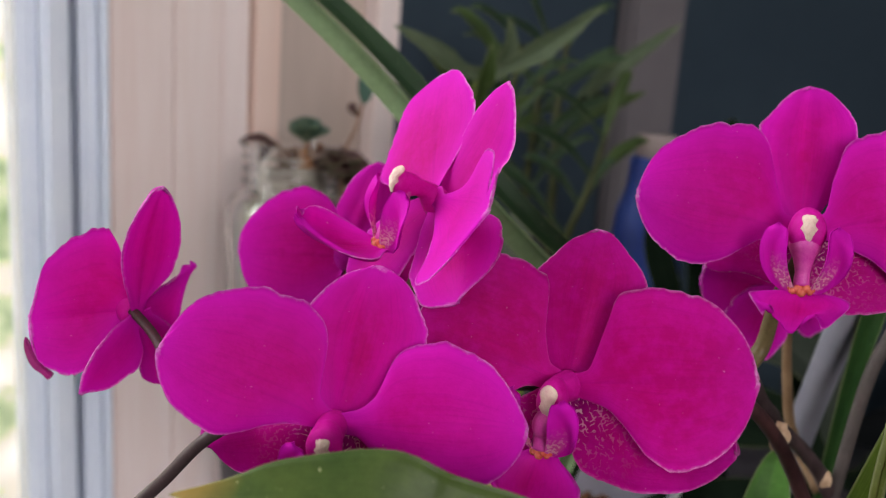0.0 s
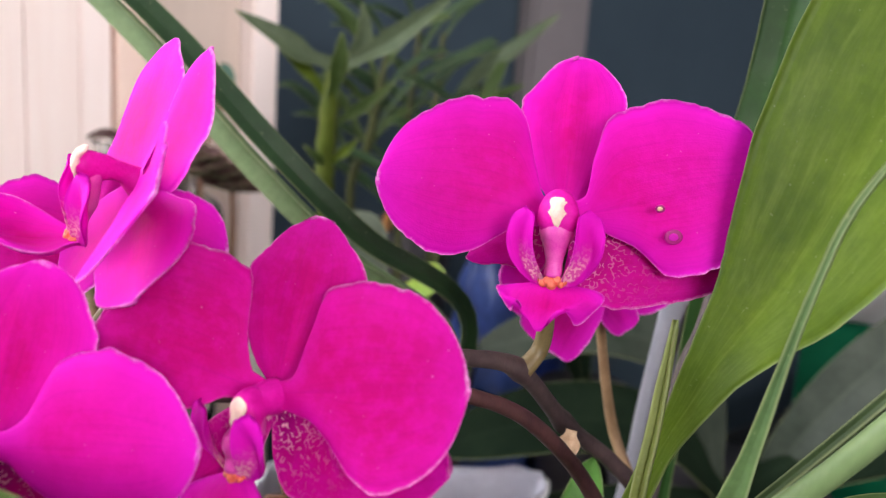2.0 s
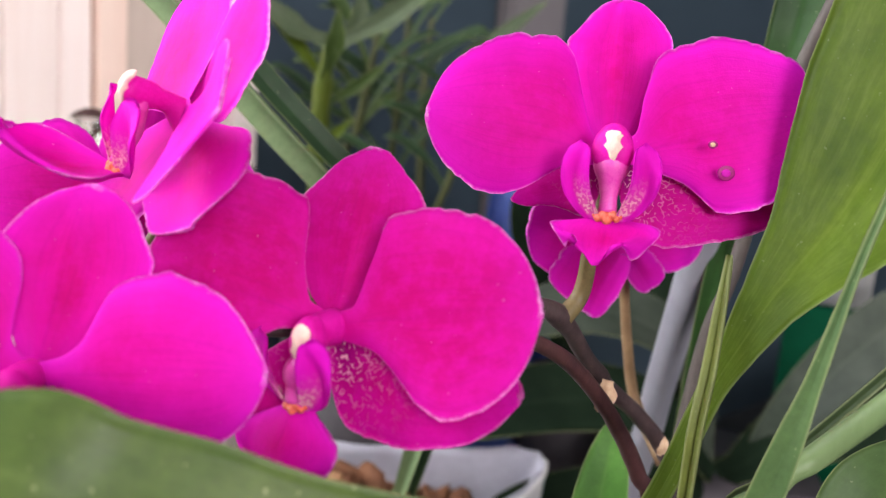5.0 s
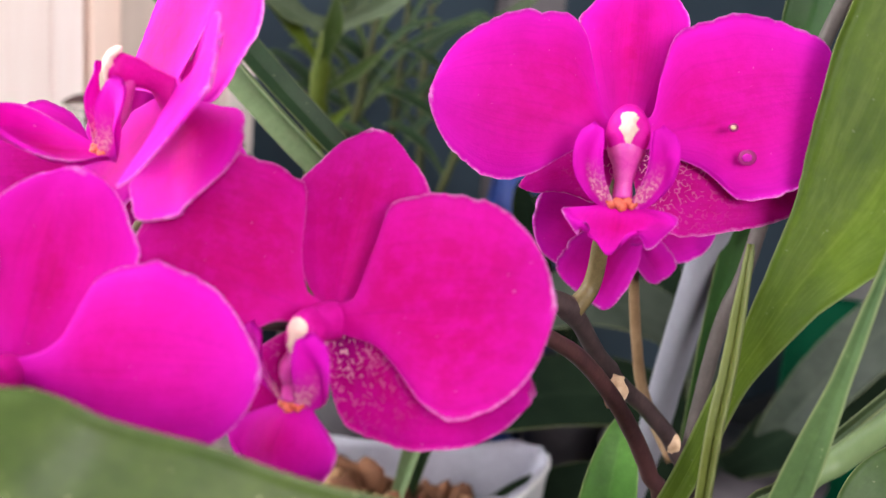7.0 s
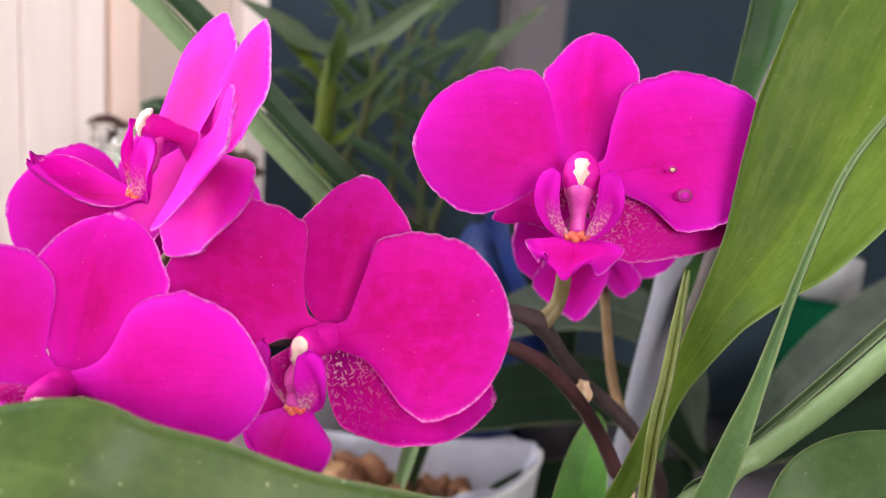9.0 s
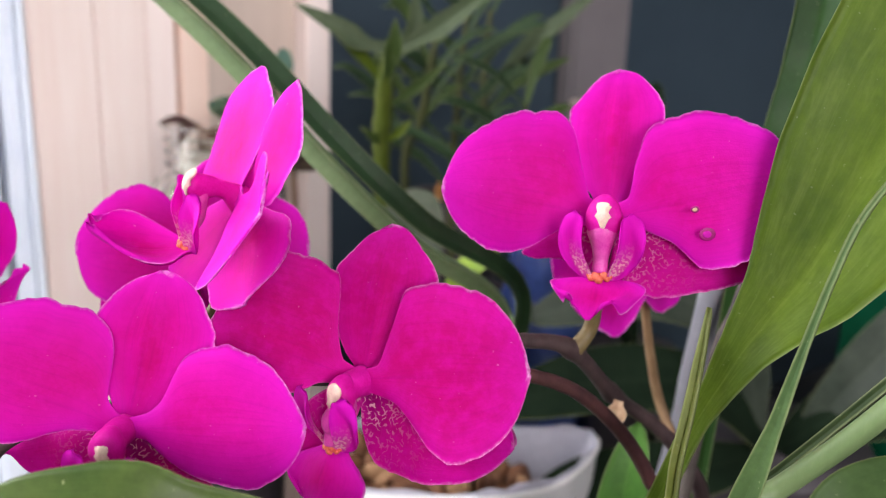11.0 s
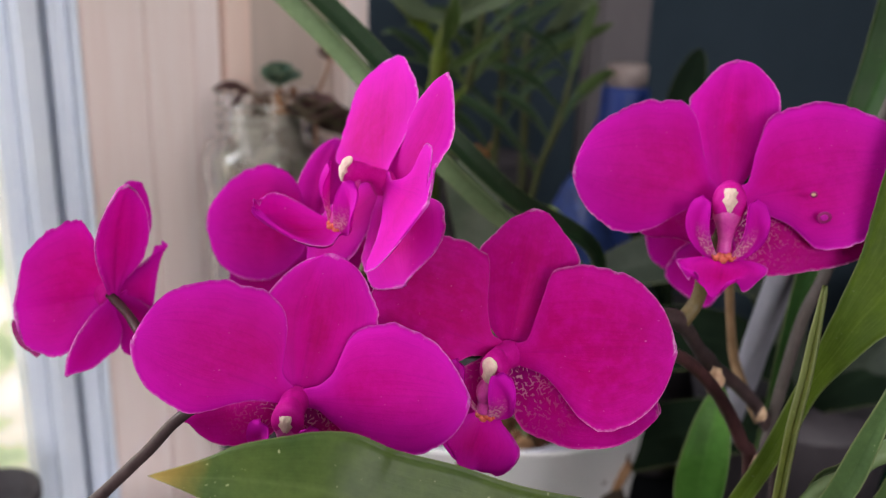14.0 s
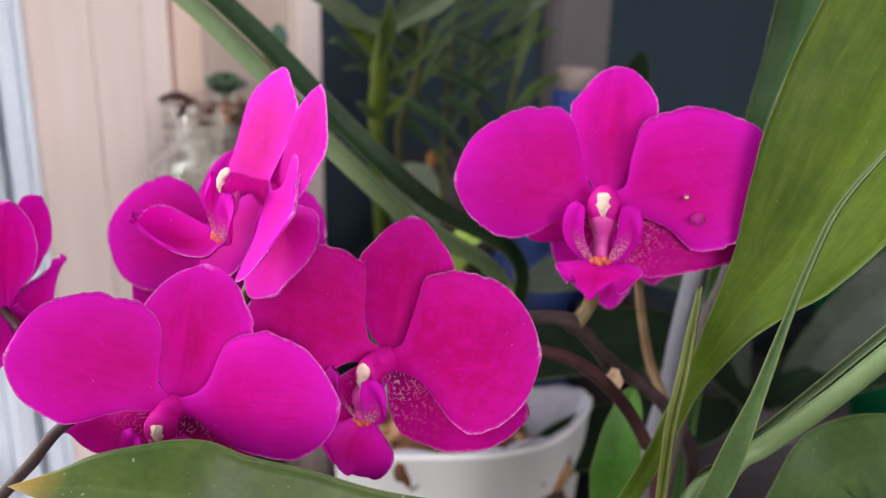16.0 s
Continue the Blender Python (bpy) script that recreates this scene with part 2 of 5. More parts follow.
LEAF_TIPPED = leaf_material("orchid_leaf_with_yellow_tip", (0.036, 0.070, 0.013), (0.090, 0.130, 0.028), (0.12, 0.17, 0.05), 0.12, 0.38, (0.30, 0.20, 0.05), 0.8)
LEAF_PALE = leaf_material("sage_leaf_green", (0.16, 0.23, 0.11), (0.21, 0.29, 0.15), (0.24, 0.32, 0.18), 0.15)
LEAF_GREY = leaf_material("grey_green_leaf", (0.10, 0.13, 0.09), (0.19, 0.21, 0.16), (0.20, 0.22, 0.17), 0.1)
LEAF_YELLOW = leaf_material("yellow_green_leaf", (0.22, 0.34, 0.04), (0.30, 0.40, 0.07), (0.34, 0.42, 0.10), 0.25)

WHITE_FRAME = simple("white_window_plastic", (0.74, 0.79, 0.90), (0.82, 0.86, 0.94), 30, 0.35, 0.0001)
BEIGE = simple("beige_boards", (0.84, 0.67, 0.62), (0.92, 0.80, 0.77), 9, 0.6, 0.0006, (6, 6, 0.25), fine=60)
BEIGE_PALE = simple("pale_boards", (0.87, 0.72, 0.68), (0.93, 0.81, 0.79), 9, 0.6, 0.0006, (6, 6, 0.25), fine=60)
BEIGE_WARM = simple("warm_boards", (0.82, 0.60, 0.51), (0.89, 0.69, 0.61), 9, 0.6, 0.0006, (6, 6, 0.25), fine=60)
TAN_GAP = simple("tan_joint", (0.66, 0.46, 0.33), (0.74, 0.55, 0.42), 9, 0.7, 0.0004)
BROWN_PANEL = simple("brown_panel", (0.50, 0.40, 0.35), (0.60, 0.49, 0.43), 9, 0.6, 0.0006, (6, 6, 0.3), fine=60)
DARK_WALL = simple("slate_wall_paint", (0.025, 0.041, 0.059), (0.035, 0.054, 0.074), 3, 0.75, 0.0008)
TAUPE = simple("taupe_post", (0.145, 0.130, 0.140), (0.18, 0.160, 0.170), 6, 0.7, 0.0005)
ROOM_WALL = simple("pale_room_wall", (0.50, 0.48, 0.45), (0.58, 0.56, 0.53), 2, 0.8, 0.001)
CEIL = simple("white_ceiling", (0.72, 0.71, 0.69), (0.78, 0.77, 0.75), 2, 0.85, 0.001)
FLOORM = simple("dark_floor", (0.06, 0.045, 0.035), (0.10, 0.075, 0.055), 3, 0.6, 0.001)
TABLE = simple("black_tray", (0.007, 0.008, 0.009), (0.014, 0.015, 0.016), 12, 0.7, 0.0006, spec=0.05)
POT_WHITE = simple("white_plastic_pot", (0.92, 0.89, 0.89), (0.96, 0.94, 0.94), 30, 0.35, 0.0002, through_share=0.12)
LINER = simple("clouded_liner", (0.46, 0.44, 0.52), (0.60, 0.58, 0.66), 60, 0.3, 0.0008, through_share=0.3)
BARK = simple("bark_chip", (0.07, 0.026, 0.014), (0.19, 0.080, 0.038), 120, 0.8, 0.001)
PALE_CHIP = simple("pale_chip", (0.22, 0.105, 0.05), (0.38, 0.22, 0.12), 120, 0.7, 0.001)
DARK_POT = simple("charcoal_pot", (0.035, 0.030, 0.036), (0.065, 0.055, 0.062), 40, 0.5, 0.0004)
GREY_TUBE = simple("grey_tube", (0.22, 0.21, 0.25), (0.27, 0.26, 0.30), 40, 0.35, 0.0002)
STAKE = simple("taupe_stake", (0.060, 0.048, 0.045), (0.095, 0.076, 0.070), 150, 0.6, 0.0003)
BLUE = simple("blue_plastic", (0.022, 0.045, 0.22), (0.045, 0.085, 0.33), 40, 0.35, 0.0003)
BLUE_DARK = simple("dark_blue_film", (0.015, 0.025, 0.10), (0.05, 0.09, 0.30), 35, 0.35, 0.003)
PINKCAP = simple("beige_cap", (0.34, 0.27, 0.26), (0.42, 0.34, 0.32), 60, 0.5, 0.0002)
GREENPACK = simple("green_package", (0.001, 0.034, 0.015), (0.002, 0.054, 0.025), 30, 0.6, 0.0006, spec=0.04)
WHITEPACK = simple("white_package", (0.30, 0.29, 0.29), (0.38, 0.37, 0.37), 30, 0.4, 0.0006)
ORANGE = simple("dry_orange_chip", (0.42, 0.17, 0.05), (0.55, 0.25, 0.09), 200, 0.7, 0.0004)
RUST = simple("rusty_wire", (0.20, 0.10, 0.06), (0.30, 0.17, 0.11), 200, 0.6, 0.0003)
CANE = simple("cane_green", (0.058, 0.082, 0.010), (0.092, 0.115, 0.018), 60, 0.45, 0.0004)
CANE_DULL = simple("dull_cane", (0.035, 0.042, 0.012), (0.065, 0.068, 0.022), 60, 0.5, 0.0004)
SOIL = simple("dark_soil", (0.03, 0.02, 0.015), (0.07, 0.05, 0.035), 120, 0.9, 0.002)


def glass_material(name, tint, rough):
    m, t, b = material(name, tint, rough, 0, 0.5)
    b.inputs["Transmission Weight"].default_value = 1.0
    b.inputs["IOR"].default_value = 1.45
    return m


GLASS = glass_material("jar_glass", (0.95, 0.96, 0.96), 0.02)
GLASS.node_tree.nodes["Principled BSDF"].inputs["IOR"].default_value = 1.46
PANE = glass_material("window_glass", (0.98, 0.99, 0.99), 0.0)

# garden backdrop: the daylight on it is put in as emission
m, t, b = material("glowing_garden_backdrop", (0.2, 0.3, 0.1), 0.9)
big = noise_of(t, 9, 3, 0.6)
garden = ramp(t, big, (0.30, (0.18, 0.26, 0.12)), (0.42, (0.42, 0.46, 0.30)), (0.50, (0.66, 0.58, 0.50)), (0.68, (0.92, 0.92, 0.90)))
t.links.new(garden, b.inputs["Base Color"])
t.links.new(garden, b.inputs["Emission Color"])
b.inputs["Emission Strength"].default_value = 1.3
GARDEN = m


# ---- mesh helpers ----
def mesh_object(name, verts, faces, mat, parent=None, smooth=True, attrs=None):
    me = bpy.data.meshes.new(name)
    me.from_pydata([tuple(v) for v in verts], [], faces)
    me.materials.append(mat)
    if smooth:
        me.polygons.foreach_set("use_smooth", [True] * len(me.polygons))
    for key, values in (attrs or {}).items():
        a = me.attributes.new(key, "FLOAT", "POINT")
        a.data.foreach_set("value", values)
    me.update()
    ob = new(name, me)
    if parent:
        ob.parent = parent
    return ob


def part(name, bm, mat, parent=None, label="", smooth=True):
    me = bpy.data.meshes.new(name)
    bmesh.ops.recalc_face_normals(bm, faces=bm.faces)
    bm.to_mesh(me)
    bm.free()
    me.materials.append(mat)
    if smooth:
        me.polygons.foreach_set("use_smooth", [True] * len(me.polygons))
    ob = new(name, me)
    if parent:
        ob.parent = parent
    return tagged(ob, label) if label else ob


def thing(name, label, category, group=""):
    """An Empty on which parts hang; it sits at the world's origin so that parts keep world coordinates."""
    ob = new(name)
    ob.empty_display_size = 0.02
    return tagged(ob, label, category, group)


def box_bm(corners_lo, corners_hi, bevel=0.0, m=None):
    bm = bmesh.new()
    bmesh.ops.create_cube(bm, size=1)
    lo, hi = Vector(corners_lo), Vector(corners_hi)
    for v in bm.verts:
        v.co = Vector([lo[k] + (v.co[k] + 0.5) * (hi[k] - lo[k]) for k in range(3)])
    if bevel:
        bmesh.ops.bevel(bm, geom=bm.edges[:], offset=bevel, segments=2, affect="EDGES")
    if m:
        bmesh.ops.transform(bm, matrix=m, verts=bm.verts)
    return bm


def spline(points, n):
    """n+1 places along a smooth curve through the points, evenly in the parameter."""
    p = [Vector(q) for q in points]
    p = [p[0] * 2 - p[1]] + p + [p[-1] * 2 - p[-2]]
    segs = len(p) - 3
    out = []
    for k in range(n + 1):
        x = k / n * segs
        i = min(int(x), segs - 1)
        w = x - i
        a, b_, c_, d = p[i:i + 4]
        out.append(0.5 * ((2 * b_) + (c_ - a) * w + (2 * a - 5 * b_ + 4 * c_ - d) * w * w + (3 * b_ - a - 3 * c_ + d) * w ** 3))
    return out


def lerp_list(values, x):
    x = x * (len(values) - 1)
    i = min(int(x), len(values) - 2)
    return values[i] + (values[i + 1] - values[i]) * (x - i)


def tube(name, points, radii, mat, parent=None, n=24, sides=14, flat=1.0, knobs=(), label="", rough=0.0):
    """A stem: a closed tube along the points, with radii that change along it and knobs (at, size) on it."""
    path = spline(points, n)
    verts, faces = [], []
    side = Vector((1, 0.2, 0.1))
    for k, q in enumerate(path):
        d = (path[min(k + 1, n)] - path[max(k - 1, 0)]).normalized()
        side = (side - d * side.dot(d)).normalized()
        other = d.cross(side)
        r = lerp_list(radii, k / n)
        for where, size in knobs:
            r += size * math.exp(-((k / n - where) / 0.02) ** 2)
        for j in range(sides):
            a = 2 * math.pi * j / sides
            w = 1 + rough * noise.noise(q * 300 + Vector((j, 0, 0)))
            verts.append(q + (side * math.cos(a) + other * math.sin(a) * flat) * r * w)
    for k in range(n):
        for j in range(sides):
            j2 = (j + 1) % sides
            faces.append((k * sides + j, k * sides + j2, (k + 1) * sides + j2, (k + 1) * sides + j))
    faces.append(tuple(range(sides - 1, -1, -1)))
    faces.append(tuple(n * sides + j for j in range(sides)))
    ob = mesh_object(name, verts, faces, mat, parent)
    return tagged(ob, label) if label else ob


def sheet(name, place, ns, nt, thick, mat, parent, to_tip):
    """A thin leaf or petal with two faces: place(s, t) gives the point for s from 0 to 1 and t from -1 to 1; to_tip(s) is how far the tip is."""
    grid = [[place(s, t) for t in np.linspace(-1, 1, nt)] for s in np.linspace(0, 1, ns)]
    inset = []
    for row in grid:
        steps = [0.0] + [(row[j + 1] - row[j]).length for j in range(nt - 1)]
        run = list(itertools.accumulate(steps))
        inset.append([min(x, run[-1] - x) for x in run])
    verts, rim, along, across = [], [], [], []
    for layer in (0.5, -0.5):
        for i in range(ns):
            for j in range(nt):
                r = min(max(i, 2), ns - 4)
                a = grid[r + 1][j] - grid[r - 1][j]
                b_ = grid[r][min(j + 1, nt - 1)] - grid[r][max(j - 1, 0)]
                nrm = a.cross(b_)
                nrm = nrm.normalized() if nrm.length > 1e-12 else Vector((0, 0, 0))
                edge = 0.25 if j in (0, nt - 1) or i == ns - 1 else 1.0
                verts.append(grid[i][j] + nrm * thick * layer * edge)
                s, t = i / (ns - 1), -1 + 2 * j / (nt - 1)
                rim.append(min(inset[i][j], to_tip(s)) * 1000)
                along.append(s)
                across.append(t)
    faces = []
    size = ns * nt
    for i in range(ns - 1):
        for j in range(nt - 1):
            q = (i * nt + j, i * nt + j + 1, (i + 1) * nt + j + 1, (i + 1) * nt + j)
            faces.append(q)
            faces.append(tuple(size + k for k in reversed(q)))
    ring = [i * nt for i in range(ns)] + [(ns - 1) * nt + j for j in range(1, nt)]
    ring += [i * nt + nt - 1 for i in range(ns - 2, -1, -1)] + [j for j in range(nt - 2, 0, -1)]
    for k in range(len(ring)):
        a, b_ = ring[k], ring[(k + 1) % len(ring)]
        faces.append((b_, a, size + a, size + b_))
    return mesh_object(name, verts, faces, mat, parent, True, {"rim": rim, "along": along, "across": across})


def outline(s, m, q):
    """The half width along a leaf or petal, 1 where it is widest, at m; a larger q makes it more pointed."""
    x = 1 - s / m if s < m else (s - m) / (1 - m)
    k = (0.80 if s < m else 1.0) / q
    return max(0.0, 1 - min(x, 1.0) ** k) ** (1 / k)


def broad(s, m, k, claw):
    """The upper half of a broad petal: a narrow claw, then nearly as wide as it gets until it rounds off."""
    x = 1 - s / m if s < m else (s - m) / (1 - m)
    g = max(0.0, 1 - min(x, 1.0) ** k) ** (1 / k)
    r = min(1.0, max(0.0, (s - claw[0]) / (claw[1] - claw[0])))
    return max(0.13, g * r * r * (3 - 2 * r)) if s < 0.5 else g


def eased(values, x):
    """Evenly spaced values at x from 0 to 1, joined by a curve that never overshoots."""
    n = len(values) - 1
    x = min(max(x, 0.0), 1.0) * n
    i = min(int(x), n - 1)
    w = x - i

    def slope(j):
        if j in (0, n):
            return values[1] - values[0] if j == 0 else values[n] - values[n - 1]
        a, b_ = values[j] - values[j - 1], values[j + 1] - values[j]
        return 2 * a * b_ / (a + b_) if a * b_ > 0 else 0.0
    return (values[i] * (1 + 2 * w) * (1 - w) ** 2 + slope(i) * w * (1 - w) ** 2
            + values[i + 1] * w * w * (3 - 2 * w) - slope(i + 1) * w * w * (1 - w))


def tepal(name, centre, f, u, angle, length, lean, one, two, mat, parent, cup=0.0, curl=0.0, q=0.5, wave=0.0, back=0.0, seed=0, thick=0.0007, top=0, k=2.5, claw=(0.02, 0.28), soften=1.0, base=0.0012, ribs=0.0, cut=0.0):
    """A petal or sepal of a flower that faces f with its top at u. angle: degrees round the flower from its top; lean: degrees forward;
    length in mm; one, two: for each half, where it is widest, its half width in mm and the degrees by which it folds forward,
    or those degrees and the half widths in mm from the claw to the tip."""
    f, u = Vector(f).normalized(), Vector(u)
    u = (u - f * u.dot(f)).normalized()
    side = f.cross(u)
    a, e = radians(angle), radians(lean)
    axis = (u * math.cos(a) + side * math.sin(a)) * math.cos(e) + f * math.sin(e)
    nrm = (f - axis * f.dot(axis)).normalized()
    v = nrm.cross(axis)
    length = length / 1000
    c = Vector(centre) + f * back
    rnd = random.Random(seed)
    ph = [rnd.uniform(0, 6.28) for _ in range(6)]

    shaped = len(one) == 2

    def place(s0, t):
        half = one if t > 0 else two
        fold = half[0] if shaped else half[2]
        if shaped:
            s = 0.5 - 0.5 * math.cos(math.pi * min(s0, 0.9985))
            w = max(eased(half[1], s0) / 1000, 0.00002)
        else:
            s = 0.012 + 0.9879 * (0.5 - 0.5 * math.cos(math.pi * s0)) ** 0.92
            m, w, fold = half
            g = broad(s, m, k, claw) if top * t > 0 else outline(s, m, q) * min(1.0, s / 0.60) ** cut
            w = max(w / 1000 * g, base * (1 - s))
        fo = radians(fold * soften)
        x = abs(t)
        ragged = 1 + 0.010 * math.sin(23 * s + ph[0] + t) + x * x * (0.016 * noise.noise(Vector((s * 24, t, ph[1]))) + 0.024 * noise.noise(Vector((s * 70, t, ph[5]))))
        soft = x * x / (x + 0.45) * 1.45
        h = ribs * length * math.cos(9.4 * t) * (1 - x) * min(1.0, 4 * s * (1 - s))
        h += cup * (4 * s * (1 - s)) * (1 - x * x) * length + curl * s ** 2 * length
        h += wave * length * x ** 2 * (math.sin(9 * s + ph[2] + 2 * t) + 0.5 * math.sin(17 * s + ph[3]))
        return c + axis * (s * length * (1 + 0.010 * x * math.sin(9 * t + ph[4]))) + (v * math.cos(fo) * (1 if t > 0 else -1) * x + nrm * math.sin(fo) * soft) * w * ragged + nrm * h

    def to_tip(s0):
        return (0.5 + 0.5 * math.cos(math.pi * s0)) * length + 0.00001
    return sheet(name, place, 52, 27, thick, mat, parent, to_tip)


def ball_bm(place, radii, turn=None, seg=12, rings=8):
    bm = bmesh.new()
    bmesh.ops.create_uvsphere(bm, u_segments=seg, v_segments=rings, radius=1)
    m = Matrix.Translation(place) @ (turn or Matrix.Identity(4)) @ Matrix.Diagonal((*radii, 1))
    bmesh.ops.transform(bm, matrix=m, verts=bm.verts)
    return bm


def flower_at(kind, centre, f, u, tepals, lip=True, lip_size=1.0, droop=7.0, wide=1.0, lip_up=None, veer=0.0, plain=False, claw=(0.03, 0.34), plant=None, tune=None, lip_f=None, petal=None, jut=15.0, frill=1.0, wings=3.0, crease=0.0, foot=1.0, lobe=1.0, slim=1.0, bend=(0, 0, 0), flick=0.0, cap=1.0, shape=(2.4, 4.6, 7.6, 10.4, 11.6, 11.4, 10.0, 7.6, 4.2)):
    """A moth-orchid flower: its mesh is the column; petals, sepals and the parts of the lip hang on it."""
    f, u, c = Vector(f).normalized(), Vector(u), Vector(centre)
    u = (u - f * u.dot(f)).normalized()
    side = f.cross(u)
    k = lip_size

    lf = Vector(lip_f or f).normalized()
    lu = Vector(lip_up or u)
    lu = (lu - lf * lu.dot(lf)).normalized()
    ls = lf.cross(lu)

    def to(x, y, z):
        return c + (ls * x + lu * y + lf * z) * 0.001 * k

    def col(x, y, z):
        """A place on the column, which may be slimmer and bent off the line of the lip."""
        w = max(0.0, z / 10)
        return to(x * slim + bend[0] * w, 1.6 + (y - 1.6) * slim + bend[1] * w, z + bend[2] * w)
    reach = 1.0 if lip else 0.25
    girth = 0.001 * k * slim
    flower = tube("flower", [to(0, -1, -1), col(0, 0.6, 3 * reach), col(0, 1.4, 6 * reach), col(0, 1.8, 8.4 * reach), col(0, 1.8, 10.2 * reach)],
                  [0.0036 * k, 3.3 * girth, 3.2 * girth, 3.4 * girth, 3.0 * girth], COLUMN if lip else LIP, plant, 18, 18)
    tagged(flower, "magenta moth orchid bloom with pale petal edges")
    for n_, (what, ang, length, lean, one, two) in enumerate(tepals):
        opts = dict(cup=0.03, wave=0.014, back=0.0, q=0.46, soften=0.85)
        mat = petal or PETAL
        if what == "petal":
            opts["top"], opts["claw"] = (1 if ang < 0 else -1), claw
        if what == "sepal":
            low = 80 < abs(ang)
            opts = dict(cup=0.03, wave=0.012, back=-0.0022, q=0.50 if low else 0.53, soften=0.5, base=0.0035, ribs=0.0 if low else 0.010)
            mat = SPECK if low and not plain else (petal if petal and not low else SEPAL)
        opts.update((tune or {}).get(n_, {}))
        tepal(what, c, f, u, ang, length, lean, one, two, mat, flower, seed=n_ + int(1e4 * abs(c.x)), **opts)
    if not lip:
        return flower
    # hood, and on it the anther cap: round above, two barbs and a beak below
    def hood_z(x, y):
        return 9.9 + 2.6 * math.sqrt(max(0.0, 1 - (x / 3.7) ** 2 - ((y - 1.6) / 4.6) ** 2))
    bm = ball_bm((0, 0, 0), (1, 1, 1), None, 24, 18)
    for v in bm.verts:
        x, y, z = v.co
        v.co = col(3.7 * x * (1 - 0.10 * y), 1.6 + 4.6 * y, 9.9 + (2.6 if z > 0 else 6.4) * z)
    part("hood", bm, COLUMN, flower)
    bm = ball_bm((0, 0, 0), (1, 1, 1), None, 28, 22)
    for v in bm.verts:
        x, y, z = v.co
        w = eased([0.5, 1.5, 1.9, 1.85, 1.55, 1.40, 1.95, 1.35, 1.0, 0.75, 0.3], (1 - y) / 2) / max(0.25, math.sqrt(max(0.0, 1 - y * y)))
        px, py = x * w * (1 + 0.10 * noise.noise(v.co * 2.6 + c * 900)) - 0.25 * max(0.0, -y), 3.3 + y * (2.7 if y > 0 else 4.4) - 0.7 * max(0.0, abs(x) - 0.6)
        v.co = col(px * cap / slim, 1.6 + (py - 1.6 - 0.9 * max(0.0, cap - 0.9) / 0.4) * cap / slim, hood_z(px * 0.9, py) + (0.55 * z if z > 0 else 0.9 * z) + 0.25 * noise.noise(v.co * 3.1 + c * 700))
    part("anther_cap", bm, CAP, flower, "cream anther cap with a beak")
    # column foot, widest under the hood
    tube("column_foot", [col(0, 1.2, 8.6), col(0, -2.0, 9.0), to(0.4 * bend[0], -5.2 + 0.4 * bend[1], 9.3), to(0, -8.5, 9.4), to(0, -11.5, 9.6)], [3.2 * girth, 3.25 * girth, 0.0023 * k * foot, 0.0016 * k * foot, 0.0018 * k * foot], FOOT, flower, 18, 18)
    # side lobes of the lip
    for sg in (1, -1):
        def side_lobe(s, t, sg=sg):
            w = 3.4 * lobe * max(0.05, outline(0.02 + 0.9795 * s, 0.58, 0.32))
            x = lerp_list([2.4, 4.4, 5.8, 6.5, 6.7, 6.5, 6.0], s)
            return to(sg * (x + w * t * 0.92), -12.8 + 14.6 * s - 0.5 * t * t, 9.4 + 2.4 * s - 0.9 * t + 1.6 * t * t * math.sin(math.pi * s) + 0.25 * math.sin(9 * s + 4 * t))
        sheet("lip_lobe", side_lobe, 18, 13, 0.0008 * k, LOBE, flower, lambda s: (1 - s) * 0.0150)
    # callus
    bm = bmesh.new()
    for bx, by, bz, br in ((-0.9, -12.0, 10.6, 1.1), (0.7, -12.2, 10.6, 1.2), (0, -12.8, 10.9, 1.1), (-1.7, -12.6, 10.5, 0.8), (1.7, -12.6, 10.5, 0.9), (0.2, -11.2, 10.4, 0.8), (-2.3, -12.2, 10.0, 0.6), (2.3, -12.1, 10.0, 0.6)):
        b2 = ball_bm(to(bx, by, bz), (br * 0.00092 * k,) * 3, None, 10, 7)
        tmp = bpy.data.meshes.new("tmp")
        b2.to_mesh(tmp)
        b2.free()
        bm.from_mesh(tmp)
        bpy.data.meshes.remove(tmp)
    part("callus", bm, CALLUS, flower, "orange callus")

    # middle lobe: broad and wavy, with upturned wings
    def mid(s, t):
        w = lerp_list(shape, s) * wide
        edge = min(1.0, abs(t) * 1.5) * s
        ruffle = edge * (frill * 1.5 * math.sin(5.0 * t + 3.2 * s + 0.8) + frill * 0.8 * math.sin(11 * t + 5 * s))
        x = w * t * (1 + 0.05 * math.sin(9 * s + 2 * t)) + veer * s ** 1.5
        y = -13.0 - droop * s ** 1.3 - 1.5 * math.sin(math.pi * s) + wings * t * t * math.sin(math.pi * min(1, s * 1.05)) + ruffle - crease * s * math.exp(-(t / 0.30) ** 2) + 0.5 * crease * s * math.exp(-((abs(t) - 0.62) / 0.2) ** 2) + flick * s ** 5
        return to(x, y, 10.2 + jut * s - 0.5 * droop * s * s - 2.5 * abs(t) ** 1.5 + 0.6 * ruffle)
    sheet("lip_midlobe", mid, 24, 25, 0.0008 * k, LIP, flower, lambda s: 0.0005 + (1 - s) * 0.02)
    return flower


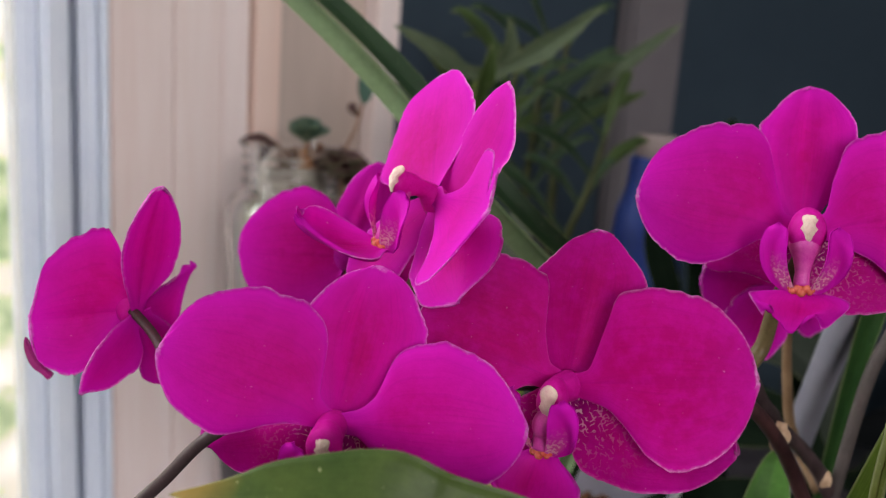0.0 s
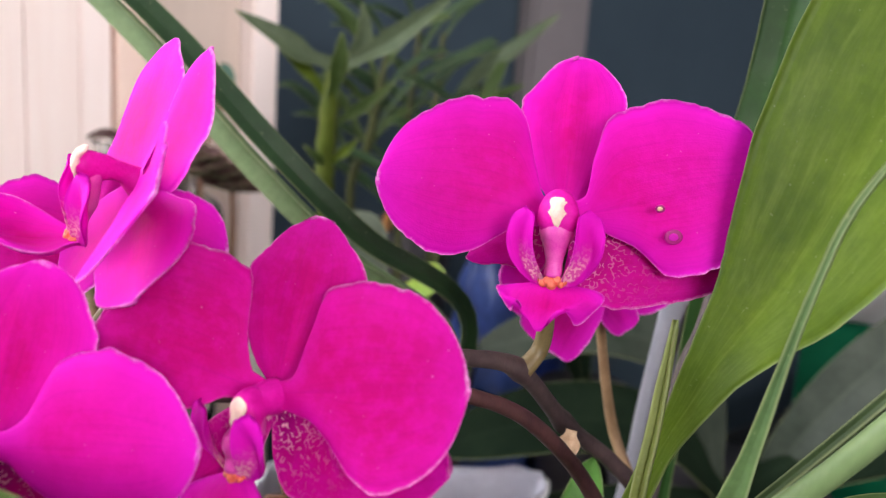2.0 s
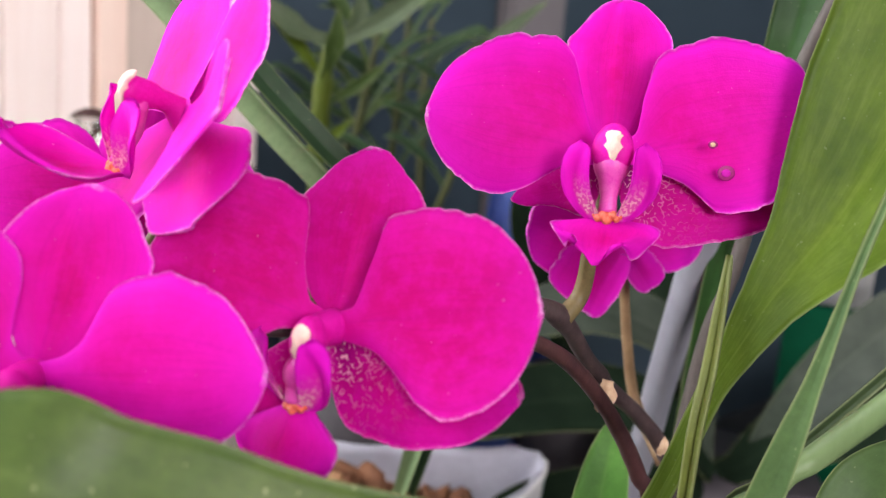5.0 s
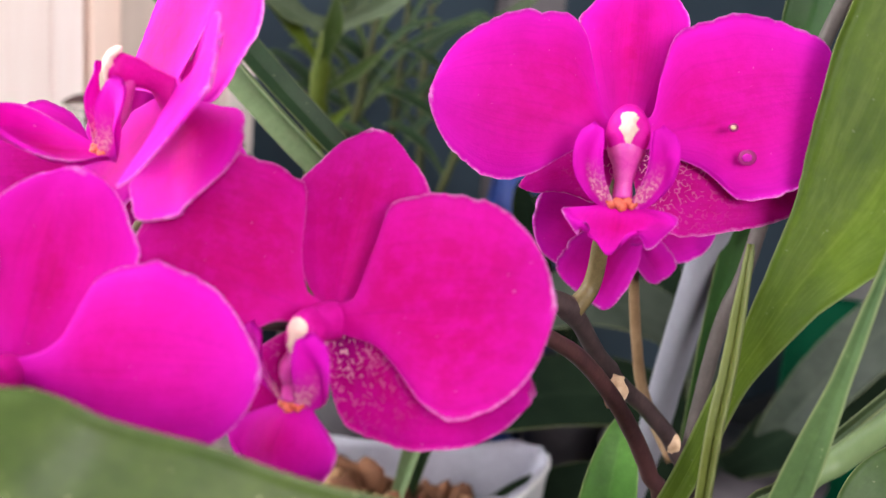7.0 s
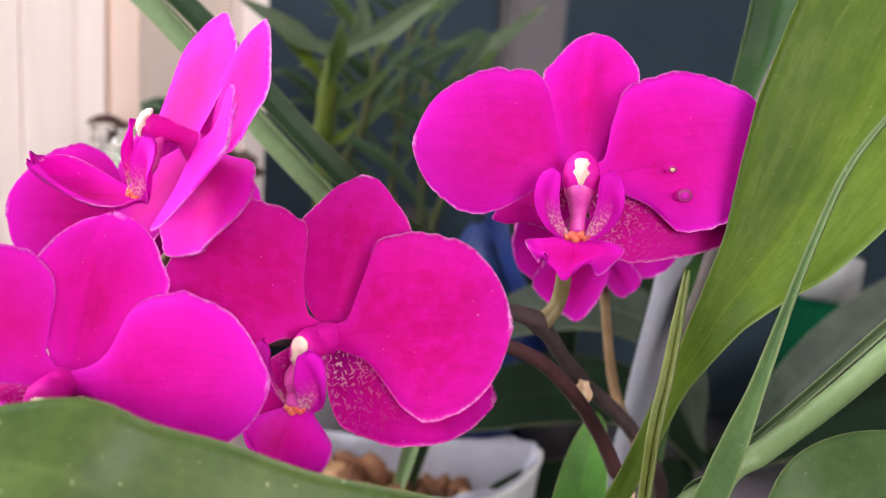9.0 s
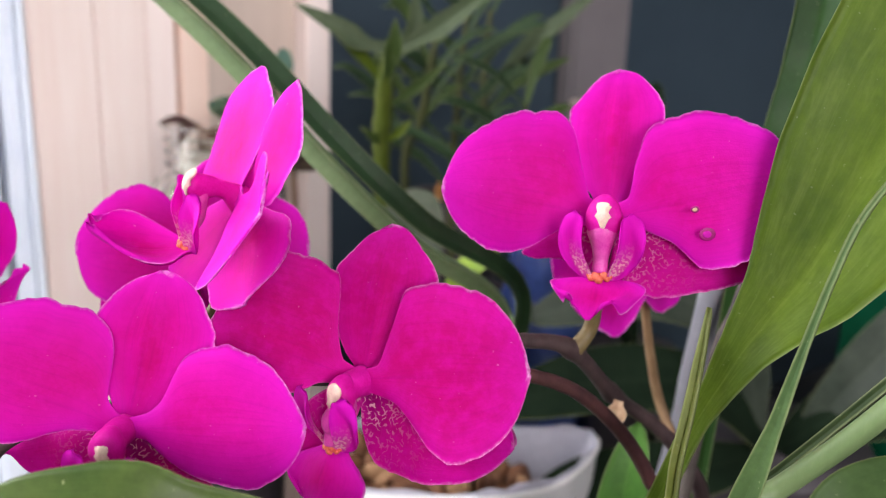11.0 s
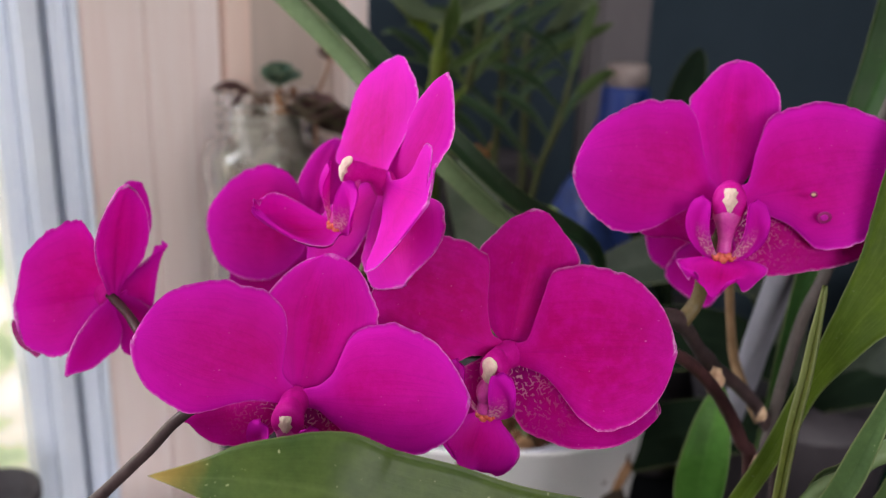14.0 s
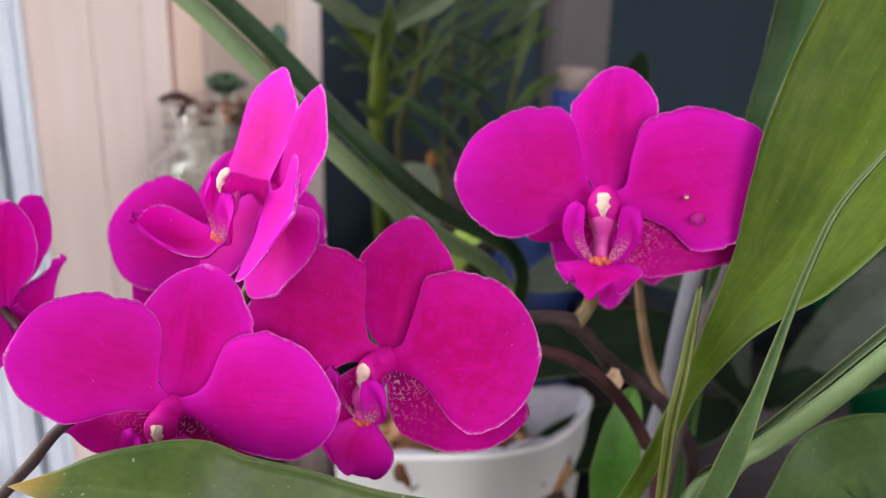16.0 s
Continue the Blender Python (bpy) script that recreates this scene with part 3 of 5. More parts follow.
def leaf(name, points, width, mat, parent, face=(0, -1, 0.3), widest=0.45, q=0.6, base=0.12, fold=0.0, arch=0.0, twist=(0, 0), widths=None, n=40, nt=15, thick=0.0010, wavy=0.0, label=""):
    """A strap leaf along the points. width: the half width in metres; base: the share of it at the foot; fold: degrees by which both halves fold up."""
    path = spline(points, 60)
    face = Vector(face).normalized()

    def place(s, t):
        s = min(s, 0.9992)
        x = s * 60
        i = min(int(x), 59)
        p = path[i].lerp(path[i + 1], x - i)
        d = (path[min(i + 2, 60)] - path[max(i - 1, 0)]).normalized()
        nrm = (face - d * face.dot(d)).normalized()
        v = d.cross(nrm)
        tw = radians(twist[0] + (twist[1] - twist[0]) * s)
        v, nrm = v * math.cos(tw) + nrm * math.sin(tw), nrm * math.cos(tw) - v * math.sin(tw)
        w = half(s)
        fo = radians(fold)
        a = abs(t)
        up = w * math.sin(fo) * a * a / (a + 0.15) * 1.15 + arch * w * (1 - t * t)
        up += wavy * w * a * a * math.sin(14 * s + 2 * t)
        return p + v * (t * w * math.cos(fo)) + nrm * up

    def half(s):
        if widths:
            return lerp_list(widths, s) * width
        return width * max(base * (1 - s) ** 0.5 if s < widest else 0.0, outline(min(max(s, 0.003), 0.9992), widest, q))

    total = sum((path[k + 1] - path[k]).length for k in range(60))
    ob = sheet(name, place, n, nt, thick, mat, parent, lambda s: 0.0005 + (1 - s) * total)
    return tagged(ob, label) if label else ob


def lathe(name, profile, mat, parent=None, at=(0, 0, 0), sides=48, label="", smooth=True, close=False):
    """Turns a profile of (radius, height) round the upright axis at the place."""
    verts, faces = [], []
    o = Vector(at)
    n = len(profile)
    for r, z in profile:
        for j in range(sides):
            a = 2 * math.pi * j / sides
            verts.append(o + Vector((r * math.cos(a), r * math.sin(a), z)))
    for k in range(n - 1):
        for j in range(sides):
            j2 = (j + 1) % sides
            faces.append((k * sides + j, k * sides + j2, (k + 1) * sides + j2, (k + 1) * sides + j))
    if close:
        faces.append(tuple(range(sides - 1, -1, -1)))
        faces.append(tuple((n - 1) * sides + j for j in range(sides)))
    ob = mesh_object(name, verts, faces, mat, parent, smooth)
    return tagged(ob, label) if label else ob


def chip_bm(place, size, rnd):
    bm = bmesh.new()
    bmesh.ops.create_icosphere(bm, subdivisions=2, radius=1)
    turn = Euler([rnd.uniform(0, 6.28) for _ in range(3)]).to_matrix().to_4x4()
    off = Vector([rnd.uniform(-50, 50) for _ in range(3)])
    for v in bm.verts:
        v.co = v.co * (1 + 0.45 * noise.noise(v.co * 1.6 + off))
    m = Matrix.Translation(place) @ turn @ Matrix.Diagonal((size * 1.5, size, size * 0.55, 1))
    bmesh.ops.transform(bm, matrix=m, verts=bm.verts)
    return bm


# ---- the room ----
def structure(ob):
    return tagged(ob, kind="structure")


def slab(name, lo, hi, mat, m=None, bevel=0.0):
    return structure(part(name, box_bm(lo, hi, bevel, m), mat, None, "", False))


# in wall coordinates x runs along the window wall, y out of the room, z up
ALONG = Matrix(((WALL.x, -INTO.x, 0, W0.x), (WALL.y, -INTO.y, 0, W0.y), (0, 0, 1, 0), (0, 0, 0, 1)))
slab("floor", (-3.2, -3.0, -0.80), (3.0, 2.6, -0.75), FLOORM)
slab("ceiling", (-3.2, -3.0, 1.85), (3.0, 2.6, 1.90), CEIL)
slab("wall_back", (-3.2, 1.90, -0.75), (3.0, 2.00, 1.85), DARK_WALL)
slab("wall_side", (1.60, -3.0, -0.75), (1.70, 1.90, 1.85), DARK_WALL)
# unseen rear walls; the gap in them is made for the added fill
slab("wall_rear_low", (-3.2, -2.60, -0.75), (1.60, -2.50, 0.25), ROOM_WALL)
slab("wall_rear_top", (-3.2, -2.60, 1.55), (1.60, -2.50, 1.85), ROOM_WALL)
slab("wall_rear_side", (1.55, -2.60, 0.25), (1.60, -2.50, 1.55), ROOM_WALL)
slab("wall_rear_end", (-3.2, -2.60, 0.25), (0.08, -2.50, 1.55), ROOM_WALL)
slab("wall_window_low", (-3.6, 0.0, -0.75), (-0.10, 0.10, -0.10), ROOM_WALL, ALONG)
slab("wall_window_top", (-3.6, 0.0, 1.32), (-0.10, 0.10, 1.85), ROOM_WALL, ALONG)
slab("wall_window_end", (-3.6, 0.0, -0.10), (-1.80, 0.10, 1.32), ROOM_WALL, ALONG)
# the boarded pier between the window and the dark wall: one board beside another, with open joints
pier = slab("wall_pier", (-0.0008, 0.012, -0.75), (0.205, 0.10, 1.85), TAN_GAP, ALONG)
for lo, hi, mat, proud in ((0.000, 0.0405, BEIGE, 0.0), (0.0413, 0.0726, BEIGE, 0.001), (0.0734, 0.0928, BEIGE_PALE, 0.0), (0.0955, 0.1145, BEIGE_WARM, 0.004), (0.1156, 0.1850, BROWN_PANEL, -0.003), (0.186, 0.2055, BEIGE_PALE, 0.014)):
    part("board", box_bm((lo, -proud, -0.745), (hi, 0.0115, 1.845), 0.0012, ALONG), mat, pier, "", False)
slab("wall_dark", (0.2065, 0.012, -0.75), (1.75, 0.10, 1.85), DARK_WALL, ALONG)
# added post that stands in for a soft grey band above the bottle
slab("grey_band_post", (0.462, -0.012, -0.75), (0.538, 0.011, 1.85), TAUPE, ALONG, 0.004)

# window: white frame with grooves, sash, glass
win = thing("window_1", "", "")
structure(win)
for lo, hi, y0, y1, z0, z1 in ((-0.0052, -0.0010, -0.006, 0.05, -0.10, 1.32), (-0.0160, -0.0056, 0.005, 0.06, -0.10, 1.32), (-0.0228, -0.0164, 0.026, 0.06, -0.10, 1.32), (-0.0385, -0.0232, -0.002, 0.055, -0.08, 1.30), (-0.0500, -0.0389, 0.010, 0.055, -0.07, 1.29)):
    part("window_frame", box_bm((lo, y0, z0), (hi, y1, z1), 0.003, ALONG), WHITE_FRAME, win, "", False)
part("window_frame", box_bm((-1.80, 0.0, -0.10), (-0.0504, 0.055, -0.045), 0.003, ALONG), WHITE_FRAME, win, "", False)
part("window_frame", box_bm((-1.80, 0.0, 1.27), (-0.0504, 0.055, 1.32), 0.003, ALONG), WHITE_FRAME, win, "", False)
part("window_frame", box_bm((-1.80, 0.0, -0.0445), (-1.74, 0.055, 1.2695), 0.003, ALONG), WHITE_FRAME, win, "", False)
pane = part("pane", box_bm((-1.7395, 0.030, -0.0445), (-0.0504, 0.034, 1.2695), 0, ALONG), PANE, win, "", False)
pane.visible_shadow = False
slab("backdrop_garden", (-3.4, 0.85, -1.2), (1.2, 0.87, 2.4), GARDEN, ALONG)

# the support: a black tray top on the sill and table
slab("sill", (-1.78, -0.16, -0.100), (0.10, -0.005, -0.06), WHITE_FRAME, ALONG, 0.004)
table = tagged(part("table", box_bm((-1.2, -0.95, -0.030), (1.1, -0.165, 0.0), 0.004, ALONG), TABLE, None, "", False), "black plant table beside the window", "table")
for x, y in ((-1.1, -0.9), (1.0, -0.9), (-1.1, -0.24), (1.0, -0.24)):
    part("leg", box_bm((x - 0.02, y - 0.02, -0.75), (x + 0.02, y + 0.02, -0.030), 0.003, ALONG), TABLE, table, "", False)

# ---- the moth orchid ----
orchid = thing("orchid_plant", "magenta moth orchid in bloom with brown flower spikes", "orchid")
FLOWERS = {}


def put(kind, centre, f, u, tepals):
    FLOWERS[kind] = flower_at(kind, centre, f, u, tepals, plant=orchid, **STYLE.get(kind, {}))


STYLE = {
    "A": dict(slim=1.12, bend=(0, -1.4, -1.0), cap=0.95, lip_f=(-0.10, -0.96, -0.22), droop=9.0, lip_size=0.9, tune={2: dict(back=-0.003, cup=0.0)}),
    "B1": dict(slim=0.60, bend=(-2.6, 0.9, 0.5), cap=0.85, flick=3.0, shape=(2.4, 4.6, 7.6, 10.4, 11.4, 10.8, 9.0, 5.4, 1.2), tune={2: dict(soften=1.0, ribs=0.0)}, lip_f=(-0.85, -0.50, 0.15), droop=-1.0, plain=True, wide=1.05, lip_size=1.08, jut=20.5),
    "C": dict(slim=0.98, bend=(-0.9, -3.2, -2.2), cap=1.12, petal=PETAL_SHADED, lip_f=(-0.62, -0.77, -0.10), tune={2: dict(back=-0.003)}, droop=12.0, lip_size=1.0, wide=0.95, veer=1.5, jut=12.0, wings=1.0, foot=1.25, lobe=1.0, shape=(2.4, 5.0, 8.4, 10.8, 11.6, 11.4, 10.4, 8.6, 6.2)),
    "D": dict(lobe=0.85, cap=0.9, slim=1.06, bend=(0, -1.0, 0), lip_f=(-0.30, -0.93, 0.17), tune={2: dict(back=-0.003)}, droop=6.0, lip_size=1.08, veer=1.5, jut=6.0, frill=1.0, wings=2.0, crease=2.6, shape=(3.0, 6.0, 8.6, 9.8, 10.0, 9.6, 9.0, 8.4, 7.4, 6.0)),
    "D2": dict(lip=False, plain=True, tune={n: dict(q=0.32, cup=0.05) for n in range(4)}),
    "E": dict(claw=(-0.10, 0.15), lip_size=1.0, plain=True),
    "B2": dict(lip=False, plain=True),
}

put("A", (-0.0178, 0.17, 0.2453), (0.0, -0.933, 0.361), (0.107, 0.359, 0.927), [
    ("petal", 76.4, 38.6, 11.0, (-1, (1.2, 1.7, 2.2, 2.8, 3.7, 5.8, 9.4, 11.5, 11.2, 9.9, 7.4, 4.6, 2.0, 0.0)), (2, (1.2, 2.0, 2.6, 4.3, 16.1, 19.7, 20.5, 20.2, 19.1, 17.1, 14.2, 10.6, 5.4, 0.0))),
    ("petal", -81.9, 40.4, 10.0, (0, (1.2, 1.7, 2.2, 2.8, 5.5, 14.4, 16.9, 17.3, 15.8, 13.5, 9.7, 5.4, 1.9, 0.0)), (-12, (1.2, 1.7, 2.2, 2.8, 6.2, 9.2, 11.2, 12.5, 13.0, 11.8, 9.2, 5.9, 2.6, 0.0))),
    ("sepal", -4.2, 34.1, 5.0, (6, (1.6, 2.6, 3.2, 4.2, 6.6, 8.8, 10.7, 12.0, 11.4, 9.4, 7.0, 4.4, 1.4, 0.0)), (6, (1.6, 2.6, 5.4, 8.4, 10.9, 13.1, 14.7, 14.9, 14.4, 12.4, 10.2, 7.5, 4.1, 0.0))),
    ("sepal", 110.1, 29.7, -10.0, (-20, (1.6, 2.6, 3.2, 3.7, 6.1, 8.1, 8.9, 9.1, 8.4, 6.6, 4.0, 0.7, 0.2, 0.0)), (-16, (1.6, 2.6, 3.2, 3.6, 1.6, 2.5, 3.4, 4.1, 4.5, 4.6, 4.5, 4.2, 3.9, 0.0))),
    ("sepal", -132, 35.4, -25, (0.55, 3.5, -27), (0.76, 11.0, 6)),
])

put("C", (0.0318, 0.18, 0.2538), (-0.302, -0.905, 0.302), (0.173, 0.259, 0.95), [
    ("petal", 82.9, 36.1, 13.8, (12, (1.2, 1.7, 2.2, 2.8, 3.7, 6.9, 8.8, 9.5, 9.4, 8.4, 5.8, 3.0, 0.8, 0.0)), (-4, (1.2, 1.7, 2.2, 2.8, 8.3, 20.5, 21.7, 22.2, 21.8, 19.6, 16.2, 12.0, 2.5, 0.0))),
    ("petal", -75.0, 39.6, 7.0, (-2, (1.2, 1.7, 2.2, 2.8, 10.5, 19.4, 20.1, 19.7, 18.6, 16.6, 13.2, 9.5, 4.7, 0.0)), (10, (1.6, 2.6, 3.2, 4.1, 5.6, 9.6, 15.7, 18.1, 17.5, 15.1, 11.6, 7.2, 2.4, 0.0))),
    ("sepal", 2.7, 35.3, -5.0, (-3, (1.6, 2.6, 3.2, 5.7, 7.8, 10.1, 11.4, 12.6, 12.2, 9.6, 7.3, 4.7, 1.5, 0.0)), (0, (1.6, 2.6, 3.2, 5.3, 7.9, 10.3, 11.7, 13.1, 13.3, 11.1, 7.8, 5.5, 3.0, 0.0))),
    ("sepal", -98.3, 37.7, 5.0, (0, (1.6, 2.6, 3.2, 3.6, 4.2, 4.3, 4.4, 4.5, 4.6, 4.4, 4.0, 3.6, 1.8, 0.0)), (2, (1.6, 2.8, 6.5, 11.6, 15.3, 16.6, 16.7, 15.9, 14.2, 12.2, 9.5, 6.4, 3.0, 0.0))),
    ("sepal", 145, 27.4, -1, (0.67, 8.0, 5), (0.62, 5.4, 25)),
])

put("D", (0.0899, 0.207, 0.2861), (-0.153, -0.967, 0.204), (0.036, 0.2, 0.979), [
    ("petal", 82.5, 41.2, 8.0, (-6, (1.2, 1.7, 2.2, 2.8, 3.6, 7.0, 11.3, 13.4, 13.2, 11.3, 8.4, 5.2, 2.2, 0.0)), (-6, (1.6, 2.6, 3.2, 4.0, 11.6, 21.3, 23.0, 22.5, 20.5, 17.8, 14.6, 10.6, 5.4, 0.0))),
    ("petal", -73.6, 43.2, 6.0, (4, (1.6, 2.6, 3.2, 3.8, 12.4, 18.9, 20.7, 20.4, 19.2, 16.6, 13.7, 11.0, 4.7, 0.0)), (8, (1.2, 1.7, 2.2, 2.8, 5.9, 9.5, 16.4, 17.3, 16.4, 13.5, 9.4, 4.6, 1.1, 0.0))),
    ("sepal", -0.9, 37.7, -9.0, (3, (1.6, 2.6, 3.2, 4.2, 6.8, 8.8, 10.6, 11.9, 11.8, 9.3, 7.1, 4.6, 1.6, 0.0)), (3, (1.6, 2.6, 3.2, 4.2, 6.1, 8.4, 10.2, 11.5, 11.9, 11.0, 8.9, 6.4, 3.9, 0.0))),
    ("sepal", -97.1, 42.9, 1.0, (18, (1.6, 2.6, 3.2, 3.6, 3.7, 3.1, 2.4, 2.0, 1.6, 1.9, 2.8, 3.3, 1.1, 0.0)), (21, (1.6, 2.8, 6.5, 12.5, 17.1, 17.0, 16.0, 14.0, 11.8, 9.4, 6.7, 4.0, 1.0, 0.0))),
    ("sepal", 116.3, 23.7, -13.0, (5, (1.6, 2.6, 3.2, 4.2, 6.1, 8.3, 9.4, 6.5, 4.7, 3.5, 2.9, 1.7, 0.7, 0.0)), (-11, (1.6, 2.6, 3.2, 3.6, 4.1, 4.2, 4.4, 4.3, 3.4, 2.6, 1.9, 1.1, 0.3, 0.0))),
])

put("B1", (0.0, 0.206, 0.289), (-0.622, -0.723, 0.301), (0.403, 0.034, 0.914), [
    ("petal", 37.0, 34.8, -10.0, (-16, (1.2, 2.5, 5.2, 9.7, 15.6, 22.6, 23.5, 22.3, 20.6, 19.0, 17.4, 14.6, 8.8, 0.0)), (18, (1.2, 1.8, 2.6, 4.2, 6.9, 10.3, 12.4, 12.9, 12.0, 10.0, 7.8, 5.6, 3.2, 0.0))),
    ("petal", -77.7, 32.8, 28.9, (5, (1.2, 1.7, 2.2, 2.8, 0.9, 1.4, 2.8, 5.4, 9.1, 12.3, 12.0, 3.8, 8.8, 0.0)), (25, (1.2, 1.7, 2.2, 2.8, 4.2, 5.5, 7.7, 10.7, 14.5, 21.3, 19.2, 13.7, 3.5, 0.0))),
    ("sepal", -10.3, 32.5, 8.0, (0, (1.6, 2.6, 3.2, 3.6, 2.6, 2.8, 3.3, 3.7, 3.7, 3.0, 2.4, 1.4, 0.4, 0.0)), (6, (1.6, 2.6, 5.3, 9.6, 11.1, 12.5, 12.7, 12.6, 11.7, 9.7, 7.0, 4.5, 2.7, 0.0))),
    ("sepal", -118.9, 33.7, 20.0, (-23, (1.6, 2.6, 3.2, 4.1, 6.0, 9.1, 12.8, 13.9, 13.4, 11.0, 8.0, 3.5, 0.9, 0.0)), (44, (1.6, 2.6, 3.2, 3.6, 5.0, 6.7, 8.6, 9.7, 10.0, 9.2, 8.5, 7.1, 3.0, 0.0))),
    ("sepal", 157, 34.6, 0, (0.62, 8.6, 4), (0.51, 7.3, 26)),
])

put("B2", (-0.024, 0.242, 0.2642), (-0.102, -0.947, 0.305), (0.122, 0.293, 0.948), [
    ("petal", 97.5, 30.0, 13.0, (13, (1.2, 3.2, 7.8, 10.0, 12.8, 14.5, 16.0, 15.7, 14.8, 13.2, 10.2, 6.5, 2.0, 0.0)), (5, (1.2, 3.4, 9.1, 13.9, 17.2, 18.9, 19.5, 18.5, 16.4, 14.0, 10.9, 7.6, 4.4, 0.0))),
    ("petal", -82, 35.2, -12, (0.54, 18.0, 12), (0.48, 17.2, -5)),
    ("sepal", -8.7, 29.2, 6.0, (9, (1.2, 1.8, 2.8, 4.3, 6.3, 7.2, 7.8, 7.4, 6.6, 5.7, 4.2, 2.7, 0.8, 0.0)), (-13, (1.2, 1.7, 2.2, 3.0, 4.0, 5.3, 6.7, 6.6, 6.3, 5.9, 5.4, 3.9, 3.0, 0.0))),
    ("sepal", 140, 30.1, 8, (0.61, 11.7, 10), (0.61, 8.7, 25)),
    ("sepal", -117, 30.5, -11, (0.68, 8.0, 16), (0.65, 11.4, 13)),
])

put("E", (-0.0725, 0.207, 0.2553), (-0.804, 0.583, 0.121), (0.171, 0.033, 0.985), [
    ("petal", -104.2, 23.1, 32.0, (18, (1.2, 6.7, 12.0, 17.2, 21.0, 20.7, 19.9, 18.5, 16.5, 14.4, 11.1, 4.8, 1.2, 0.0)), (-34, (1.2, 1.6, 1.7, 3.2, 5.4, 8.7, 12.5, 14.3, 14.2, 13.5, 12.2, 10.4, 7.2, 0.0))),
    ("petal", 68.1, 24.8, 13.9, (-10, (1.2, 0.9, 0.9, 0.9, 5.0, 9.1, 13.4, 9.7, 5.4, 3.2, 1.7, 0.7, 0.2, 0.0)), (67, (1.2, 0.9, 0.9, 0.9, 0.9, 0.9, 0.9, 0.2, 0.5, 1.1, 2.2, 1.5, 2.5, 0.0))),
    ("sepal", -13.8, 36.9, -16.7, (-10, (1.2, 1.6, 2.0, 3.0, 5.3, 7.3, 7.9, 7.8, 7.2, 6.0, 4.3, 2.7, 0.9, 0.0)), (10, (1.2, 1.7, 2.3, 3.3, 4.6, 5.8, 6.6, 7.1, 7.0, 6.0, 4.9, 3.7, 2.7, 0.0))),
    ("sepal", -132.9, 24.4, -16.9, (20, (1.2, 1.6, 1.7, 1.9, 2.4, 3.1, 3.5, 3.8, 3.7, 3.3, 2.3, 1.1, 0.4, 0.0)), (-20, (1.2, 1.7, 2.4, 3.4, 7.3, 8.5, 8.7, 7.9, 6.8, 5.4, 3.3, 1.4, 0.4, 0.0))),
    ("sepal", 148, 24.2, 1, (0.79, 4.8, 75), (0.66, 8.3, -24)),
    ("petal", 44.5, 39.0, 32.9, (0, (1.2, 1.6, 2.2, 3.0, 4.2, 6.0, 7.8, 9.0, 9.0, 8.0, 6.4, 4.4, 0.8, 0.0)), (0, (1.2, 1.6, 2.4, 3.6, 5.0, 6.2, 7.0, 7.4, 7.4, 7.0, 6.0, 3.8, 1.4, 0.0))),
])

put("D2", (0.1136, 0.264, 0.2571), (0.104, 0.989, 0.104), (0.011, 0.104, -0.995), [
    ("petal", 102, 29.5, -9, (0.62, 11.0, 14), (0.63, 12.5, -30)),
    ("petal", -104, 26.3, 21, (0.55, 10.9, -23), (0.60, 11.4, 17)),
    ("sepal", 32, 22.5, -29, (0.80, 16.0, 0), (0.49, 4.8, -25)),
    ("sepal", -38, 14.0, -9, (0.52, 4.0, -23), (0.72, 6.3, 3)),
])


leaf("petal_tip", [(-0.0955, 0.2130, 0.2342), (-0.0988, 0.2135, 0.2368), (-0.1012, 0.2140, 0.2402), (-0.1026, 0.2140, 0.2440)], 0.0018, SCAR, FLOWERS["E"], (-0.2, -1, 0.2), 0.4, 0.6, 0.8, 35, 0.0, n=16, nt=7, thick=0.0008, label="dark curled petal tip")

# two healed scars on a petal
for place, size in (((0.1081, 0.1982, 0.2908), 0.0011), ((0.1113, 0.1972, 0.2852), 0.0020)):
    scar = part("petal_scar", ball_bm(place, (size, 0.00016, size * 0.8), None, 14, 8), SCAR, FLOWERS["D"], "dark healed scar on the petal")
    part("petal_scar", ball_bm((place[0] - 0.0001, place[1] - 0.0002, place[2]), (size * 0.55, 0.00010, size * 0.42), None, 10, 6), BRACT if size < 0.0012 else LIP, FLOWERS["D"], "pale scar centre" if size < 0.0012 else "")

tube("flower_spike", [(0.0650, 0.206, 0.2530), (0.0723, 0.212, 0.2519), (0.0852, 0.22, 0.2469), (0.1017, 0.236, 0.2268), (0.117, 0.245, 0.2132), (0.1281, 0.25, 0.2001), (0.1392, 0.255, 0.1761), (0.142, 0.26, 0.10), (0.140, 0.262, 0.0)],
     [0.0019, 0.0020, 0.0022, 0.0022, 0.0023, 0.0024, 0.0026, 0.0030, 0.0034], SPIKE, orchid, 60, 14, knobs=((0.25, 0.0008), (0.37, 0.0008)), rough=0.10, label="dark brown flower spike")
tube("flower_spike", [(0.0560, 0.196, 0.2510), (0.0706, 0.2, 0.2476), (0.083, 0.208, 0.241), (0.0934, 0.216, 0.2314), (0.1045, 0.225, 0.2174), (0.1133, 0.23, 0.2026), (0.1203, 0.235, 0.1853), (0.128, 0.25, 0.10), (0.130, 0.255, 0.0)],
     [0.0017, 0.0018, 0.0019, 0.0020, 0.0021, 0.0022, 0.0024, 0.0028, 0.0034], SPIKE_RED, orchid, 60, 14, rough=0.08, label="maroon flower spike")
tube("pedicel", [(0.0862, 0.22, 0.2466), (0.0906, 0.222, 0.2526), (0.0905, 0.218, 0.264), (0.0906, 0.212, 0.2759), (0.0905, 0.2085, 0.284)], [0.0024, 0.0021, 0.0019, 0.0018, 0.0018], PEDICEL, orchid, 24, 12, rough=0.05, label="olive pedicel")
